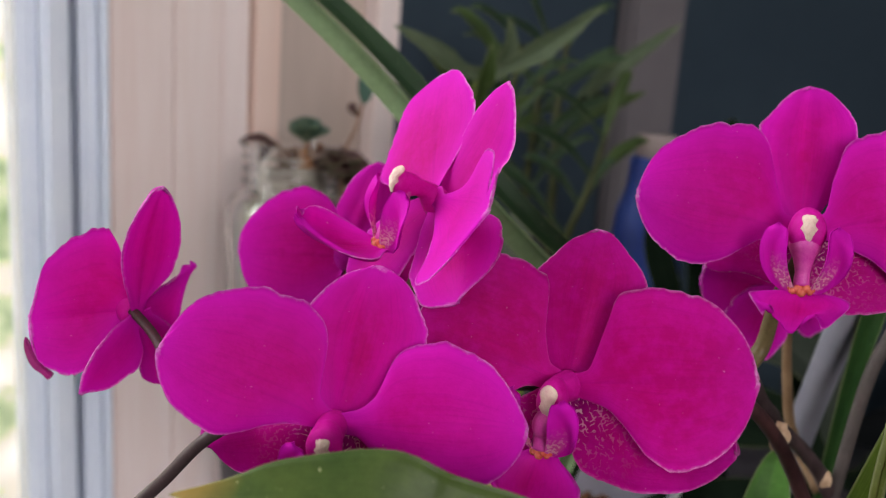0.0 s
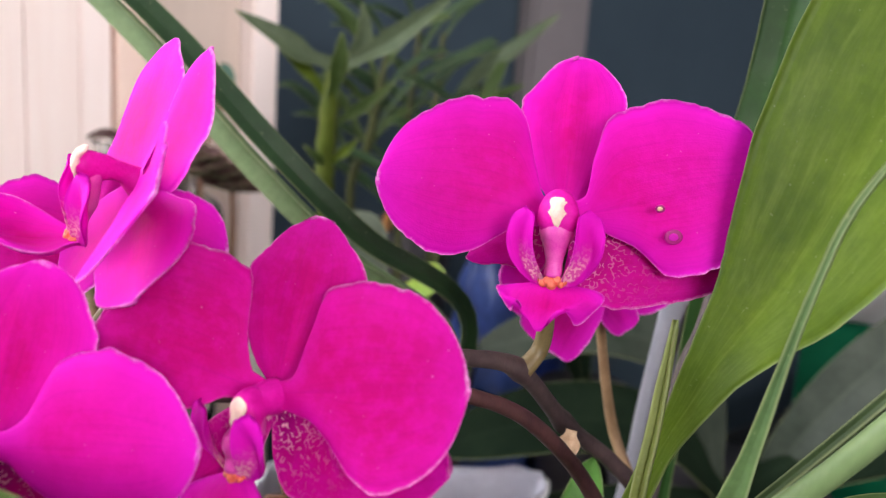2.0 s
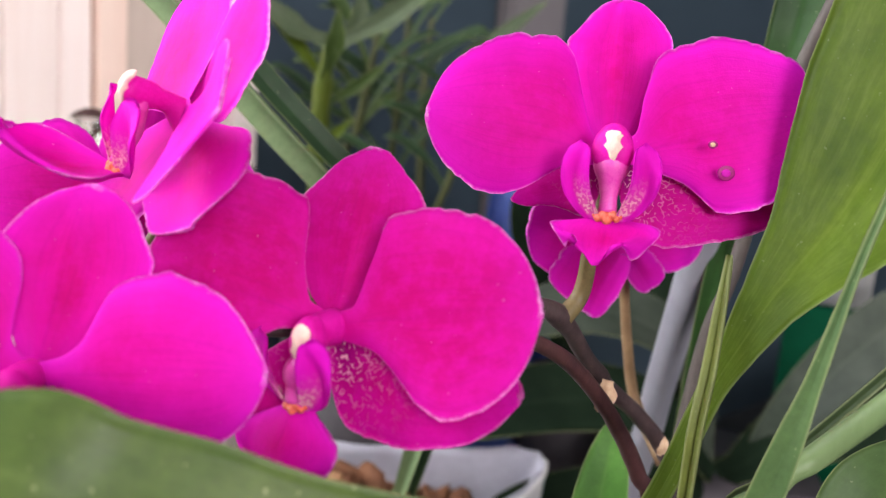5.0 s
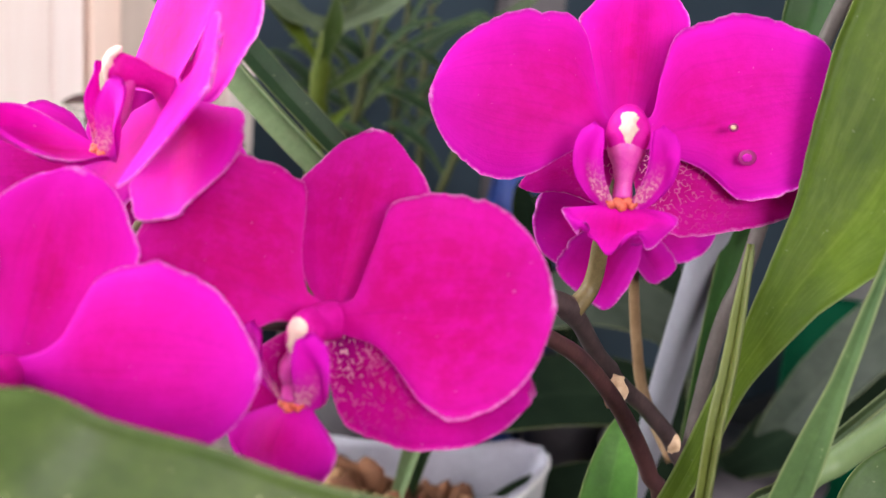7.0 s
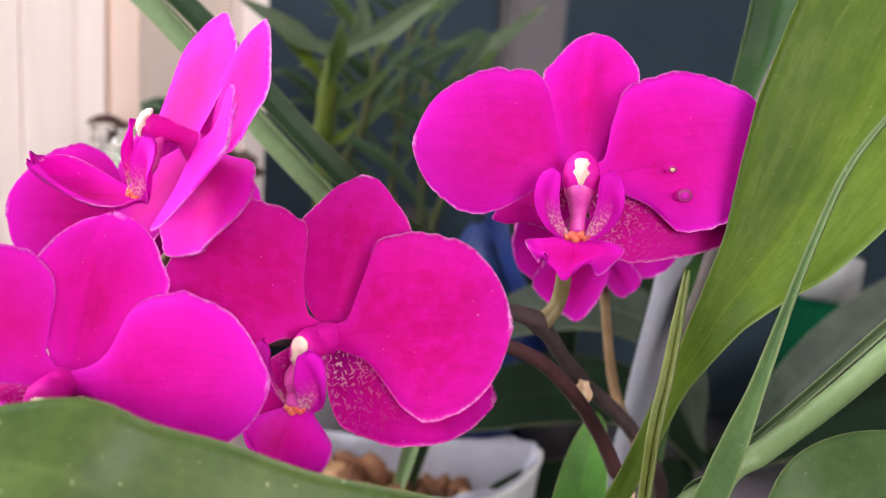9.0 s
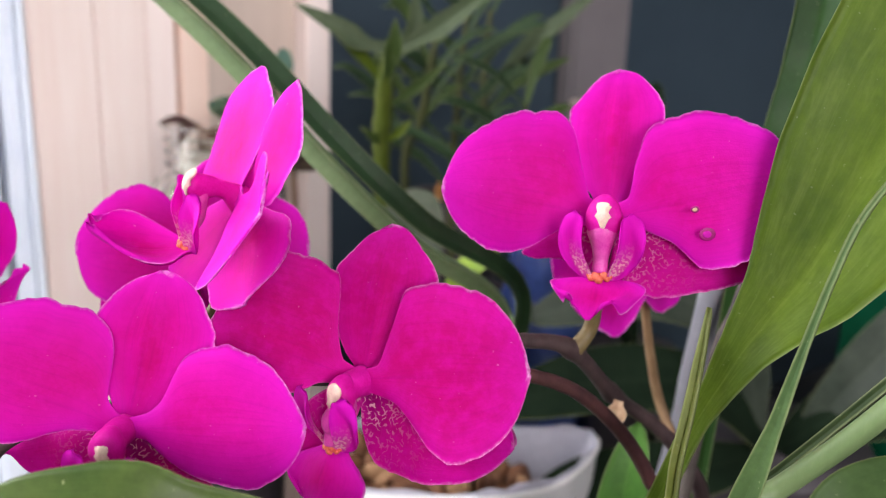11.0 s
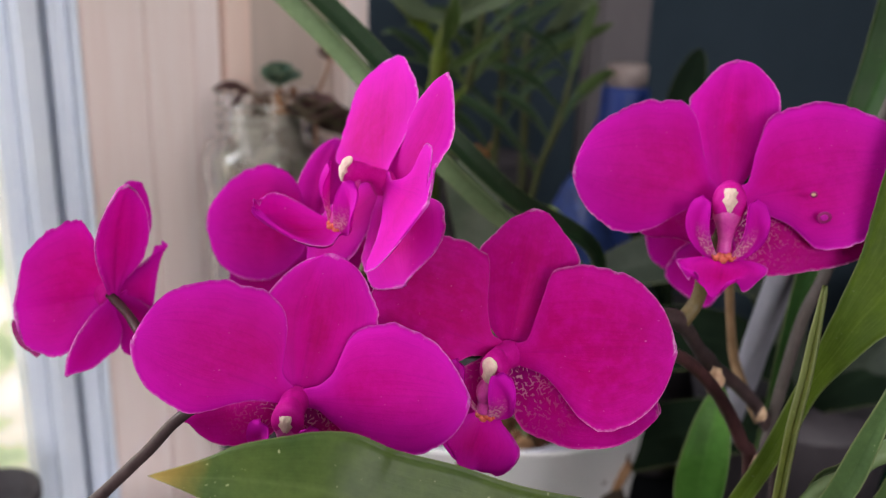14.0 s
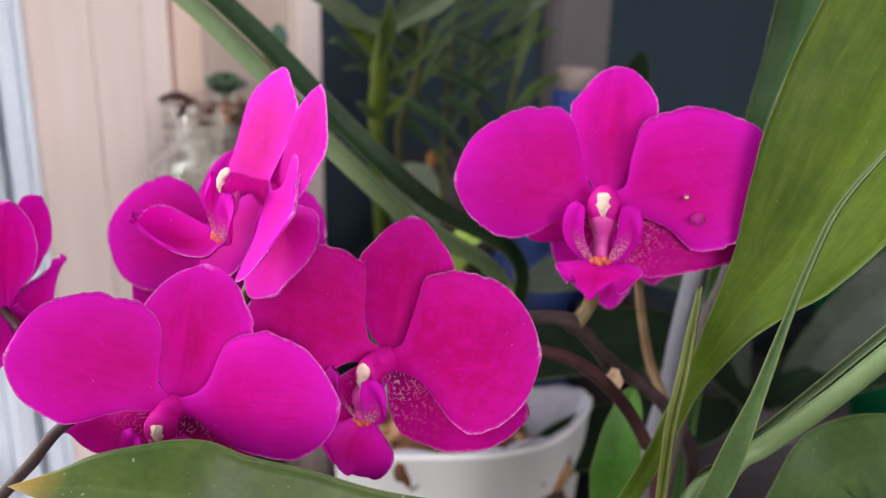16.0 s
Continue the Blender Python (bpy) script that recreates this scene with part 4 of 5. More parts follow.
tube("pedicel", [(0.1137, 0.2645, 0.2565), (0.1178, 0.27, 0.2402), (0.1222, 0.274, 0.2227), (0.1276, 0.277, 0.2057), (0.1340, 0.265, 0.1900)], [0.0014, 0.0015, 0.0016, 0.0018, 0.0018], TANPED, orchid, 24, 12, rough=0.05, label="tan pedicel")
tube("flower_spike", [(0.0500, 0.188, 0.2500), (0.0100, 0.186, 0.2500), (-0.0250, 0.180, 0.2450), (-0.0426, 0.172, 0.2405), (-0.0554, 0.176, 0.2262), (-0.0677, 0.18, 0.2124), (-0.0812, 0.185, 0.1967), (-0.098, 0.195, 0.165)], [0.0017, 0.0016, 0.0015, 0.0014, 0.0015, 0.0016, 0.0018, 0.0020], SPIKE, orchid, 50, 14, knobs=((0.80, 0.0007),), rough=0.08, label="brown arching spike")
tube("pedicel", [(-0.0719, 0.205, 0.2558), (-0.0657, 0.2, 0.2525), (-0.0576, 0.19, 0.2487), (-0.0426, 0.178, 0.2405)], [0.0012, 0.0012, 0.0013, 0.0014], SPIKE_RED, orchid, 20, 12, rough=0.05)
tube("pedicel", [(0.0030, 0.2095, 0.2875), (0.0030, 0.2130, 0.2800), (-0.0030, 0.2100, 0.2680), (-0.0100, 0.1880, 0.2520)], [0.0016, 0.0016, 0.0016, 0.0017], PEDICEL, orchid, 20, 12, rough=0.05)
tube("pedicel", [(-0.0178, 0.173, 0.2445), (-0.0150, 0.180, 0.2450), (-0.0100, 0.185, 0.2490)], [0.0016, 0.0016, 0.0017], PEDICEL, orchid, 12, 10)
tube("pedicel", [(-0.0240, 0.245, 0.2640), (-0.0200, 0.235, 0.2540), (-0.0050, 0.195, 0.2500)], [0.0016, 0.0016, 0.0017], PEDICEL, orchid, 12, 10)
tube("pedicel", [(0.0318, 0.183, 0.2530), (0.0360, 0.190, 0.2500), (0.0500, 0.1905, 0.2500)], [0.0016, 0.0016, 0.0017], PEDICEL, orchid, 12, 10)
tube("flower_spike", [(0.0560, 0.196, 0.2510), (0.0500, 0.188, 0.2500)], [0.0018, 0.0018], SPIKE_RED, orchid, 4, 12)


def bract(place, towards, length, width):
    p, d = Vector(place), Vector(towards).normalized()
    leaf("bract", [p, p + d * length * 0.5 + Vector((0, -0.0012, 0)), p + d * length], width, BRACT, orchid, (-0.2, -1, 0.2), 0.35, 0.7, 0.5, 30, 0.2, n=12, nt=9, thick=0.0005, label="dry tan bract")


bract((0.1012, 0.2270, 0.2290), (-0.30, -0.20, -1), 0.0082, 0.0034)
bract((0.1235, 0.2430, 0.2030), (0.1, -0.25, 1), 0.0060, 0.0018)
bract((-0.0850, 0.1830, 0.1930), (-0.50, -0.25, -0.80), 0.0120, 0.0030)
bract((0.1180, 0.2300, 0.1920), (0.1, -0.2, 1), 0.0070, 0.0018)

leaf("leaf", [(0.128, 0.245, 0.030), (0.1170, 0.250, 0.110), (0.1121, 0.255, 0.1601), (0.1117, 0.253, 0.1846), (0.1170, 0.262, 0.2060)], 0.0088, LEAF_MID, orchid, (-0.3, -1, 0.1), 0.62, 0.55, 0.35, 14, 0.0, thick=0.0016, label="bright green upright orchid leaf")
leaf("leaf", [(0.130, 0.225, 0.020), (0.125, 0.195, 0.120), (0.100, 0.160, 0.195), (0.070, 0.140, 0.2225), (0.050, 0.1345, 0.2290), (0.030, 0.1328, 0.2330), (0.0155, 0.1325, 0.2375), (0.003, 0.1325, 0.2407), (-0.005, 0.1328, 0.2446), (-0.0115, 0.1337, 0.2454), (-0.0238, 0.1359, 0.2453), (-0.031, 0.1376, 0.2443), (-0.0430, 0.140, 0.2430)], 0.0125, LEAF_TIPPED, orchid, (0.0, -0.80, 0.60), fold=5, widths=[0.5, 0.55, 0.7, 0.85, 0.92, 0.97, 1.0, 1.0, 0.96, 0.84, 0.55, 0.32, 0.0], thick=0.0018, n=80, nt=23, label="dark green orchid leaf with a yellowing tip")

# ---- the strap-leaved plant beside it ----
strap = thing("strap_leaf_plant", "green plant with long upright strap leaves", "plant")
leaf("leaf", [(0.078, 0.205, 0.0), (0.0820, 0.197, 0.130), (0.0925, 0.191, 0.1900), (0.1042, 0.190, 0.2200), (0.1112, 0.190, 0.2400), (0.1154, 0.189, 0.2500), (0.1198, 0.188, 0.2600), (0.1262, 0.188, 0.2700), (0.1327, 0.188, 0.2800), (0.1418, 0.188, 0.3000), (0.1502, 0.189, 0.3200), (0.1605, 0.192, 0.3450), (0.177, 0.20, 0.390), (0.185, 0.21, 0.430)], 0.0226, LEAF_BIG, strap, (-0.55, -0.83, 0.12), fold=14, widths=[0.12, 0.12, 0.12, 0.12, 0.13, 0.18, 0.27, 0.43, 0.63, 0.90, 1.0, 1.0, 0.7, 0.1], n=90, nt=21, thick=0.0014, wavy=0.04, label="broad yellow-green leaf narrowing to its stalk")
leaf("leaf", [(0.100, 0.185, 0.0), (0.108, 0.176, 0.180), (0.1173, 0.172, 0.2281), (0.1219, 0.171, 0.2488), (0.1256, 0.17, 0.2686), (0.128, 0.168, 0.2831), (0.1313, 0.166, 0.2969), (0.1376, 0.163, 0.3095), (0.1466, 0.161, 0.3222)], 0.0036, LEAF_THIN, strap, (-0.55, -0.8, 0.1), fold=24, widths=[0.7, 0.9, 1.0, 0.52, 0.30, 0.24, 0.20, 0.15, 0.0], n=60, label="thin folded leaf")
leaf("leaf", [(0.104, 0.190, 0.0), (0.1045, 0.182, 0.1689), (0.1050, 0.181, 0.2242), (0.1056, 0.1815, 0.2360), (0.1078, 0.1842, 0.2460), (0.1100, 0.1880, 0.2560), (0.1122, 0.1920, 0.2690)], 0.0020, LEAF_OLIVE, strap, (-0.7, -0.7, 0.1), fold=42, widths=[0.7, 0.9, 1.0, 1.05, 1.02, 0.90, 0.40], n=50, label="narrow folded leaf")
tube("leaf_stalk", [(0.105, 0.190, 0.0), (0.108, 0.180, 0.190), (0.1188, 0.175, 0.2253), (0.1271, 0.175, 0.2327), (0.1366, 0.17, 0.2458), (0.1447, 0.165, 0.2591), (0.165, 0.158, 0.288)], [0.0032, 0.0030, 0.0027, 0.0025, 0.0025, 0.0025, 0.0024], STALK, strap, 40, 14, label="pale green leaf stalk")
leaf("leaf", [(0.112, 0.196, 0.0), (0.112, 0.186, 0.192), (0.1195, 0.179, 0.2262), (0.1275, 0.179, 0.2340), (0.1364, 0.1745, 0.2476), (0.1443, 0.1695, 0.2610), (0.1645, 0.162, 0.290)], 0.0013, LEAF_STALK, strap, (-0.5, -0.6, 0.6), fold=20, widths=[0.8, 0.8, 0.9, 1, 1, 1, 0.9], n=50, label="channelled leaf along the stalk")
leaf("leaf", [(0.120, 0.210, 0.0), (0.138, 0.205, 0.150), (0.1535, 0.2, 0.1965), (0.1625, 0.2, 0.2120), (0.178, 0.19, 0.2200), (0.205, 0.18, 0.214)], 0.0125, LEAF_ARCH, strap, (-0.2, -0.8, 0.6), 0.6, 0.5, 0.2, 8, 0.0, n=50, label="arching green leaf")
leaf("leaf", [(0.158, 0.330, 0.0), (0.1535, 0.300, 0.180), (0.1530, 0.285, 0.2520), (0.1590, 0.28, 0.2988), (0.1665, 0.285, 0.3229), (0.1690, 0.285, 0.349), (0.172, 0.285, 0.385)], 0.0085, LEAF_STRAP, strap, (-0.45, -0.9, 0.1), fold=22, widths=[0.25, 0.3, 0.5, 0.8, 1.0, 1.0, 0.5], n=60, wavy=0.06, label="upright strap leaf behind the bloom")
stake = tagged(tube("plant_stake", [(0.118, 0.25, 0.0), (0.1324, 0.25, 0.2083), (0.1412, 0.25, 0.2554), (0.1508, 0.25, 0.307), (0.1650, 0.25, 0.345), (0.176, 0.25, 0.375)], [0.0020] * 6, STAKE, None, 40, 12, rough=0.05), "thin taupe plant stake leaning among the leaves", "stake")
support = tagged(tube("support_tube", [(0.1622, 0.430, 0.0), (0.1560, 0.345, 0.150), (0.1518, 0.318, 0.200), (0.1488, 0.2970, 0.240), (0.1456, 0.278, 0.275)], [0.0056] * 5, GREY_TUBE, None, 30, 28), "smooth grey plastic tube leaning behind the orchid", "tube")
tube("end_collar", [(0.1458, 0.2795, 0.2722), (0.1455, 0.2772, 0.2765)], [0.0060, 0.0060], GREY_TUBE, support, 4, 28)
tube("tip", [(0.176, 0.25, 0.375), (0.1775, 0.25, 0.379)], [0.0020, 0.0008], STAKE, stake, 4, 12)

# ---- white pot of bark ----
pot = thing("flower_pot", "white plastic flower pot filled with bark chips", "pot")
PX, PY = 0.0660, 0.3830
POT_CORNERS = [(0.0700, 0.0210), (0.0560, 0.0335), (0.0000, 0.0360), (-0.0540, 0.0340), (-0.0680, 0.0200), (-0.0680, -0.0160), (-0.0540, -0.0345), (-0.0050, -0.0365), (0.0220, -0.0325), (0.0480, -0.0165)]


def pot_ring(size, z, wave=0.0, n=96):
    """A ring of the soft-cornered pot, at a share of the rim's size."""
    ring = spline(POT_CORNERS[-2:] + POT_CORNERS + POT_CORNERS[:2], n * 13 // 10)
    total = []
    for j in range(n):
        x = (2 + 10 * j / n) / 13 * (len(ring) - 1)
        i = int(x)
        q = (ring[i].lerp(ring[i + 1], x - i)) * size
        total.append((PX + q.x, PY + q.y, z + wave * (math.sin(0.26 * j) + 0.6 * math.sin(0.71 * j + 1))))
    return total


def pot_shell(name, rings, mat, label=""):
    verts, faces, n = [q for ring in rings for q in ring], [], 96
    for k in range(len(rings) - 1):
        for j in range(n):
            j2 = (j + 1) % n
            faces.append((k * n + j, k * n + j2, k * n + n + j2, k * n + n + j))
    faces.append(tuple(range(n - 1, -1, -1)))
    if len(rings) > 4:
        faces.append(tuple((len(rings) - 1) * n + j for j in range(n)))
    return tagged(mesh_object(name, verts, faces, mat, pot), label)


POT_CORNERS = [Vector((x, y, 0)) for x, y in POT_CORNERS]
pot_shell("body", [pot_ring(0.80, 0.0), pot_ring(0.82, 0.003), pot_ring(0.985, 0.1225), pot_ring(1.0, 0.1235), pot_ring(1.0, 0.1262), pot_ring(0.985, 0.1266), pot_ring(0.965, 0.1240), pot_ring(0.80, 0.014)], POT_WHITE)
verts, faces = [], []
for k, (size, z, wave) in enumerate(((0.86, 0.085, 0.0), (0.90, 0.100, 0.0006), (0.93, 0.113, 0.0010), (0.955, 0.1235, 0.0012), (0.962, 0.1285, 0.0013))):
    verts += [(x + 0.0009 * math.sin(0.9 * j + k), y + 0.0009 * math.sin(1.3 * j + 2 * k), z_) for j, (x, y, z_) in enumerate(pot_ring(size, z, wave))]
for k in range(4):
    for j in range(96):
        j2 = (j + 1) % 96
        faces.append((k * 96 + j, k * 96 + j2, k * 96 + 96 + j2, k * 96 + 96 + j))
liner = tagged(mesh_object("liner", verts, faces, LINER, pot), "clouded plastic liner")
film_skin = liner.modifiers.new("film", "SOLIDIFY")
film_skin.thickness = 0.0006
part("soil", box_bm((PX - 0.052, PY - 0.026, 0.080), (PX + 0.052, PY + 0.026, 0.094), 0.004), SOIL, pot)
rnd = random.Random(5)
for k in range(190):
    a, r = rnd.uniform(0, 6.28), math.sqrt(rnd.random())
    part("bark_chip", chip_bm((PX + 0.052 * r * math.cos(a), PY + 0.026 * r * math.sin(a), 0.097 + rnd.uniform(0, 0.010)), rnd.uniform(0.0035, 0.0075), rnd), PALE_CHIP if rnd.random() < 0.25 else BARK, pot)

# the bark is heaped up over one side of the rim
for k in range(60):
    u_, v_ = rnd.random(), rnd.random()
    part("bark_chip", chip_bm((PX - 0.056 + 0.068 * u_, PY - 0.033 + 0.028 * v_ + 0.012 * max(0.0, u_ - 0.6), 0.114 + 0.010 * rnd.random() + 0.010 * v_ - 0.010 * u_ * u_), rnd.uniform(0.004, 0.0085), rnd), PALE_CHIP if rnd.random() < 0.3 else BARK, pot)

# ---- jar with succulents ----
jar = thing("glass_jar", "ribbed clear glass jar holding small succulents", "jar")
JX, JY = -0.0875, 0.535
prof = [(0.0, 0.085), (0.034, 0.085), (0.0385, 0.090), (0.0390, 0.110), (0.0385, 0.170), (0.0392, 0.198), (0.0408, 0.215), (0.0410, 0.2255), (0.0375, 0.2325), (0.0310, 0.2362), (0.0280, 0.2388), (0.0296, 0.2405), (0.0316, 0.2420), (0.0316, 0.2432), (0.0296, 0.2448), (0.0280, 0.2464), (0.0296, 0.2480), (0.0316, 0.2495), (0.0316, 0.2507), (0.0296, 0.2522), (0.0280, 0.2540), (0.0296, 0.2558), (0.0316, 0.2572), (0.0316, 0.2584), (0.0290, 0.2604), (0.0292, 0.2622), (0.0322, 0.2634), (0.0320, 0.2658)]
inner = [(min(max(r - 0.0024, 0.0), 0.0262 if z > 0.2365 else 1.0), z + (0.003 if z < 0.088 else 0)) for r, z in reversed(prof)]
lathe("body", prof + inner, GLASS, jar, (JX, JY, 0), 56)
lathe("filling", [(0.0, 0.0905), (0.0240, 0.0905), (0.0275, 0.110), (0.0280, 0.200), (0.0300, 0.216), (0.0300, 0.226), (0.0215, 0.2330), (0.0205, 0.2550), (0.0150, 0.2580), (0.0, 0.2590)], simple("jar_filling", (0.090, 0.060, 0.040), (0.78, 0.70, 0.60), 60, 0.8, 0.003, fine=420), jar, (JX, JY, 0), 40)
for k in range(12):
    a, r = rnd.uniform(-1.8, 0.9), 0.021 * math.sqrt(rnd.random())
    part("chip", chip_bm((JX + r * math.cos(a), JY + r * math.sin(a), 0.255 + rnd.uniform(0, 0.007)), rnd.uniform(0.003, 0.0055), rnd), ORANGE if rnd.random() < 0.4 else BARK, jar)
tagged(lathe("plant_pot", [(0.0, 0.0), (0.036, 0.0), (0.044, 0.080), (0.046, 0.0845), (0.0, 0.0845)], DARK_POT, None, (JX, JY, 0), 40), "charcoal upturned pot beneath the glass jar", "pot")


def rosette(name, place, n, size, mat, label, rise=0.2):
    ob = thing(name, label, "succulent")
    r2 = random.Random(n * 7)
    p = Vector(place)
    tube("stem", [p + Vector((0, 0, -0.045)), p + Vector((0.001, 0, -0.02)), p], [0.0016, 0.0015, 0.0014], RUST, ob, 8, 8)
    for k in range(n):
        a = k * 2.4
        e = rise + 0.9 * k / n
        d = Vector((math.cos(a) * math.cos(e), math.sin(a) * math.cos(e), math.sin(e)))
        leaf("leaf", [p, p + d * size * 0.5, p + d * size + Vector((0, 0, -0.1 * size))], size * 0.42, mat, ob, (0, -0.3, 1), 0.6, 0.5, 0.3, 10, 0.15, n=12, nt=7, thick=0.0018)
    return ob


SUCC = leaf_material("succulent_blue_green", (0.05, 0.11, 0.085), (0.09, 0.16, 0.12), (0.10, 0.17, 0.13), 0.05)
SUCC_RED = leaf_material("succulent_maroon", (0.05, 0.018, 0.022), (0.11, 0.05, 0.05), (0.12, 0.07, 0.06), 0.05)
rosette("succulent", (-0.0795, 0.530, 0.269), 13, 0.0165, SUCC, "blue-green succulent rosette in the jar", 0.55)
rosette("succulent", (-0.0565, 0.520, 0.250), 18, 0.020, SUCC_RED, "maroon succulent rosette beside the jar")
rosette("succulent", (-0.0400, 0.530, 0.240), 16, 0.021, SUCC_RED, "maroon succulent rosette beside the jar")
trail = thing("trailing_succulent", "trailing succulent with grey-green leaves on a rusty stem", "succulent")
tube("stem", [(-0.066, 0.53, 0.246), (-0.052, 0.535, 0.275), (-0.047, 0.539, 0.294)], [0.0012, 0.0011, 0.0009], RUST, trail, 20, 8)
leaf("leaf", [(-0.0470, 0.539, 0.2930), (-0.0458, 0.538, 0.3030), (-0.0474, 0.538, 0.3130)], 0.0052, SUCC, trail, (0, -1, 0.2), 0.5, 0.5, 0.3, 8, 0.1, n=14, nt=7)
leaf("leaf", [(-0.0490, 0.538, 0.2850), (-0.0540, 0.536, 0.2905), (-0.0500, 0.535, 0.2915)], 0.0030, SUCC_RED, trail, (0, -0.8, 0.5), 0.5, 0.5, 0.3, 8, 0.1, n=12, nt=7)
rim_leaf = thing("succulent", "withered maroon succulent drooping over the jar's rim", "succulent")
leaf("leaf", [(-0.0960, 0.519, 0.2670), (-0.1060, 0.513, 0.2700), (-0.1165, 0.512, 0.2675)], 0.0034, SUCC_RED, rim_leaf, (0, -0.8, 0.6), 0.4, 0.6, 0.4, 20, 0.1, n=14, nt=7, thick=0.0014)
leaf("leaf", [(-0.0960, 0.519, 0.2670), (-0.1000, 0.512, 0.2640), (-0.1035, 0.509, 0.2570)], 0.0030, SUCC_RED, rim_leaf, (0, -0.9, 0.3), 0.5, 0.5, 0.4, 15, 0.1, n=14, nt=7, thick=0.0014)
tube("stem", [(-0.0960, 0.5190, 0.2670), (-0.0905, 0.5240, 0.2600), (-0.0880, 0.5300, 0.2480)], [0.0012, 0.0012, 0.0012], RUST, rim_leaf, 8, 8)

# ---- cane plant behind ----
canes = thing("cane_plant", "leafy green cane plant in a dark pot", "plant")
lathe("pot", [(0.0, 0.0), (0.045, 0.0), (0.058, 0.150), (0.061, 0.155), (0.058, 0.156), (0.055, 0.140), (0.0, 0.138)], DARK_POT, canes, (0.055, 0.545, 0), 40, "dark plant pot")
tube("cane", [(0.020, 0.530, 0.130), (0.0165, 0.505, 0.220), (0.0161, 0.498, 0.2515), (0.0164, 0.490, 0.2727), (0.0184, 0.477, 0.2980), (0.0205, 0.468, 0.3140)], [0.0036, 0.0042, 0.0048, 0.0050, 0.0046, 0.0030], CANE, canes, 48, 14, knobs=((0.33, 0.0007), (0.48, 0.0008), (0.62, 0.0008), (0.76, 0.0007)), rough=0.04, label="stout lime-green cane")
for pts_, w, mat in (
        ([(0.0182, 0.478, 0.2966), (0.0087, 0.472, 0.3095), (-0.0036, 0.466, 0.3224), (-0.018, 0.460, 0.3360)], 0.0040, LEAF_LIME),
        ([(0.0208, 0.465, 0.3160), (0.0068, 0.460, 0.3197), (-0.0065, 0.455, 0.3280), (-0.0260, 0.450, 0.3380)], 0.0062, LEAF_DULL),
        ([(0.0220, 0.465, 0.3140), (0.0422, 0.465, 0.3255), (0.0582, 0.460, 0.3373), (0.0800, 0.455, 0.3550)], 0.0062, LEAF_DULL),
        ([(0.0180, 0.488, 0.2840), (0.0345, 0.485, 0.2951), (0.0520, 0.480, 0.3100)], 0.0036, LEAF_CANE),
        ([(0.0190, 0.474, 0.2980), (0.0233, 0.462, 0.3160), (0.0246, 0.458, 0.3320)], 0.0050, LEAF_CANE),
        ([(0.0200, 0.470, 0.3080), (0.0337, 0.468, 0.3264), (0.0335, 0.465, 0.3470)], 0.0052, LEAF_DULL),
        ([(0.0165, 0.494, 0.2620), (0.0267, 0.485, 0.2715), (0.0340, 0.480, 0.2790)], 0.0028, LEAF_LIME),
        ([(0.0165, 0.494, 0.2610), (0.0126, 0.485, 0.2671), (0.0050, 0.480, 0.2740)], 0.0028, LEAF_CANE)):
    leaf("leaf", pts_, w, mat, canes, (0.25, -1, 0.25), 0.45, 0.75, 0.6, 18, 0.0, n=26, nt=9)
rc = random.Random(11)
for path_, r_, n_leaves, mats in (
        ([(0.040, 0.560, 0.135), (0.0275, 0.550, 0.2386), (0.0364, 0.545, 0.2690), (0.0414, 0.540, 0.2978), (0.0470, 0.535, 0.3350)], 0.0024, 9, (LEAF_DARK, LEAF_CANE)),
        ([(0.062, 0.560, 0.135), (0.0580, 0.556, 0.220), (0.0600, 0.552, 0.280), (0.0640, 0.550, 0.345)], 0.0022, 9, (LEAF_DARK, LEAF_CANE, LEAF_DARK)),
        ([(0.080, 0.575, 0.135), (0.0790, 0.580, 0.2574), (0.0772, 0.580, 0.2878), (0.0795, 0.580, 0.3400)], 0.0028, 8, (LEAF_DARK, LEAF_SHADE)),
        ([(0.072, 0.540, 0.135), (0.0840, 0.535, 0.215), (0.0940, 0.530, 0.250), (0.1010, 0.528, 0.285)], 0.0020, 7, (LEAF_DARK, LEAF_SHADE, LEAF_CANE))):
    tube("cane", path_, [r_, r_ * 1.1, r_, r_ * 0.6], CANE_DULL, canes, 30, 12, knobs=((0.4, 0.0005), (0.55, 0.0005), (0.7, 0.0005), (0.85, 0.0004)))
    way = spline(path_, 40)
    for k in range(n_leaves):
        p = way[int(14 + 25 * k / (n_leaves - 1))]
        sg = 1 if k % 2 else -1
        l = rc.uniform(0.045, 0.075)
        out, up, deep = rc.uniform(0.45, 0.80) * sg, rc.uniform(0.45, 0.85), rc.uniform(-0.35, 0.25)
        if p.x + out * l > 0.128:
            out *= 0.35
        leaf("leaf", [p, p + Vector((out * 0.45, deep * 0.4, up * 0.60)) * l, p + Vector((out, deep, up * 0.95)) * l, p + Vector((out * 1.25, deep * 1.2, up * 0.95)) * l],
             rc.uniform(0.0034, 0.0056), rc.choice(mats), canes, (0, -0.6, 0.7), 0.42, 0.8, 0.4, 18, 0.0, n=22, nt=7)
for pts_, w, mat in (
        ([(0.0790, 0.600, 0.2800), (0.1019, 0.590, 0.3132), (0.1212, 0.580, 0.3304), (0.1500, 0.570, 0.3560)], 0.0075, LEAF_DULL),
        ([(0.0790, 0.582, 0.2700), (0.0932, 0.580, 0.2881), (0.1147, 0.560, 0.3041), (0.1300, 0.560, 0.3122)], 0.0048, LEAF_CANE)):
    leaf("leaf", pts_, w, mat, canes, (0, -0.75, 0.6), 0.5, 0.7, 0.4, 15, 0.0, n=26, nt=9)

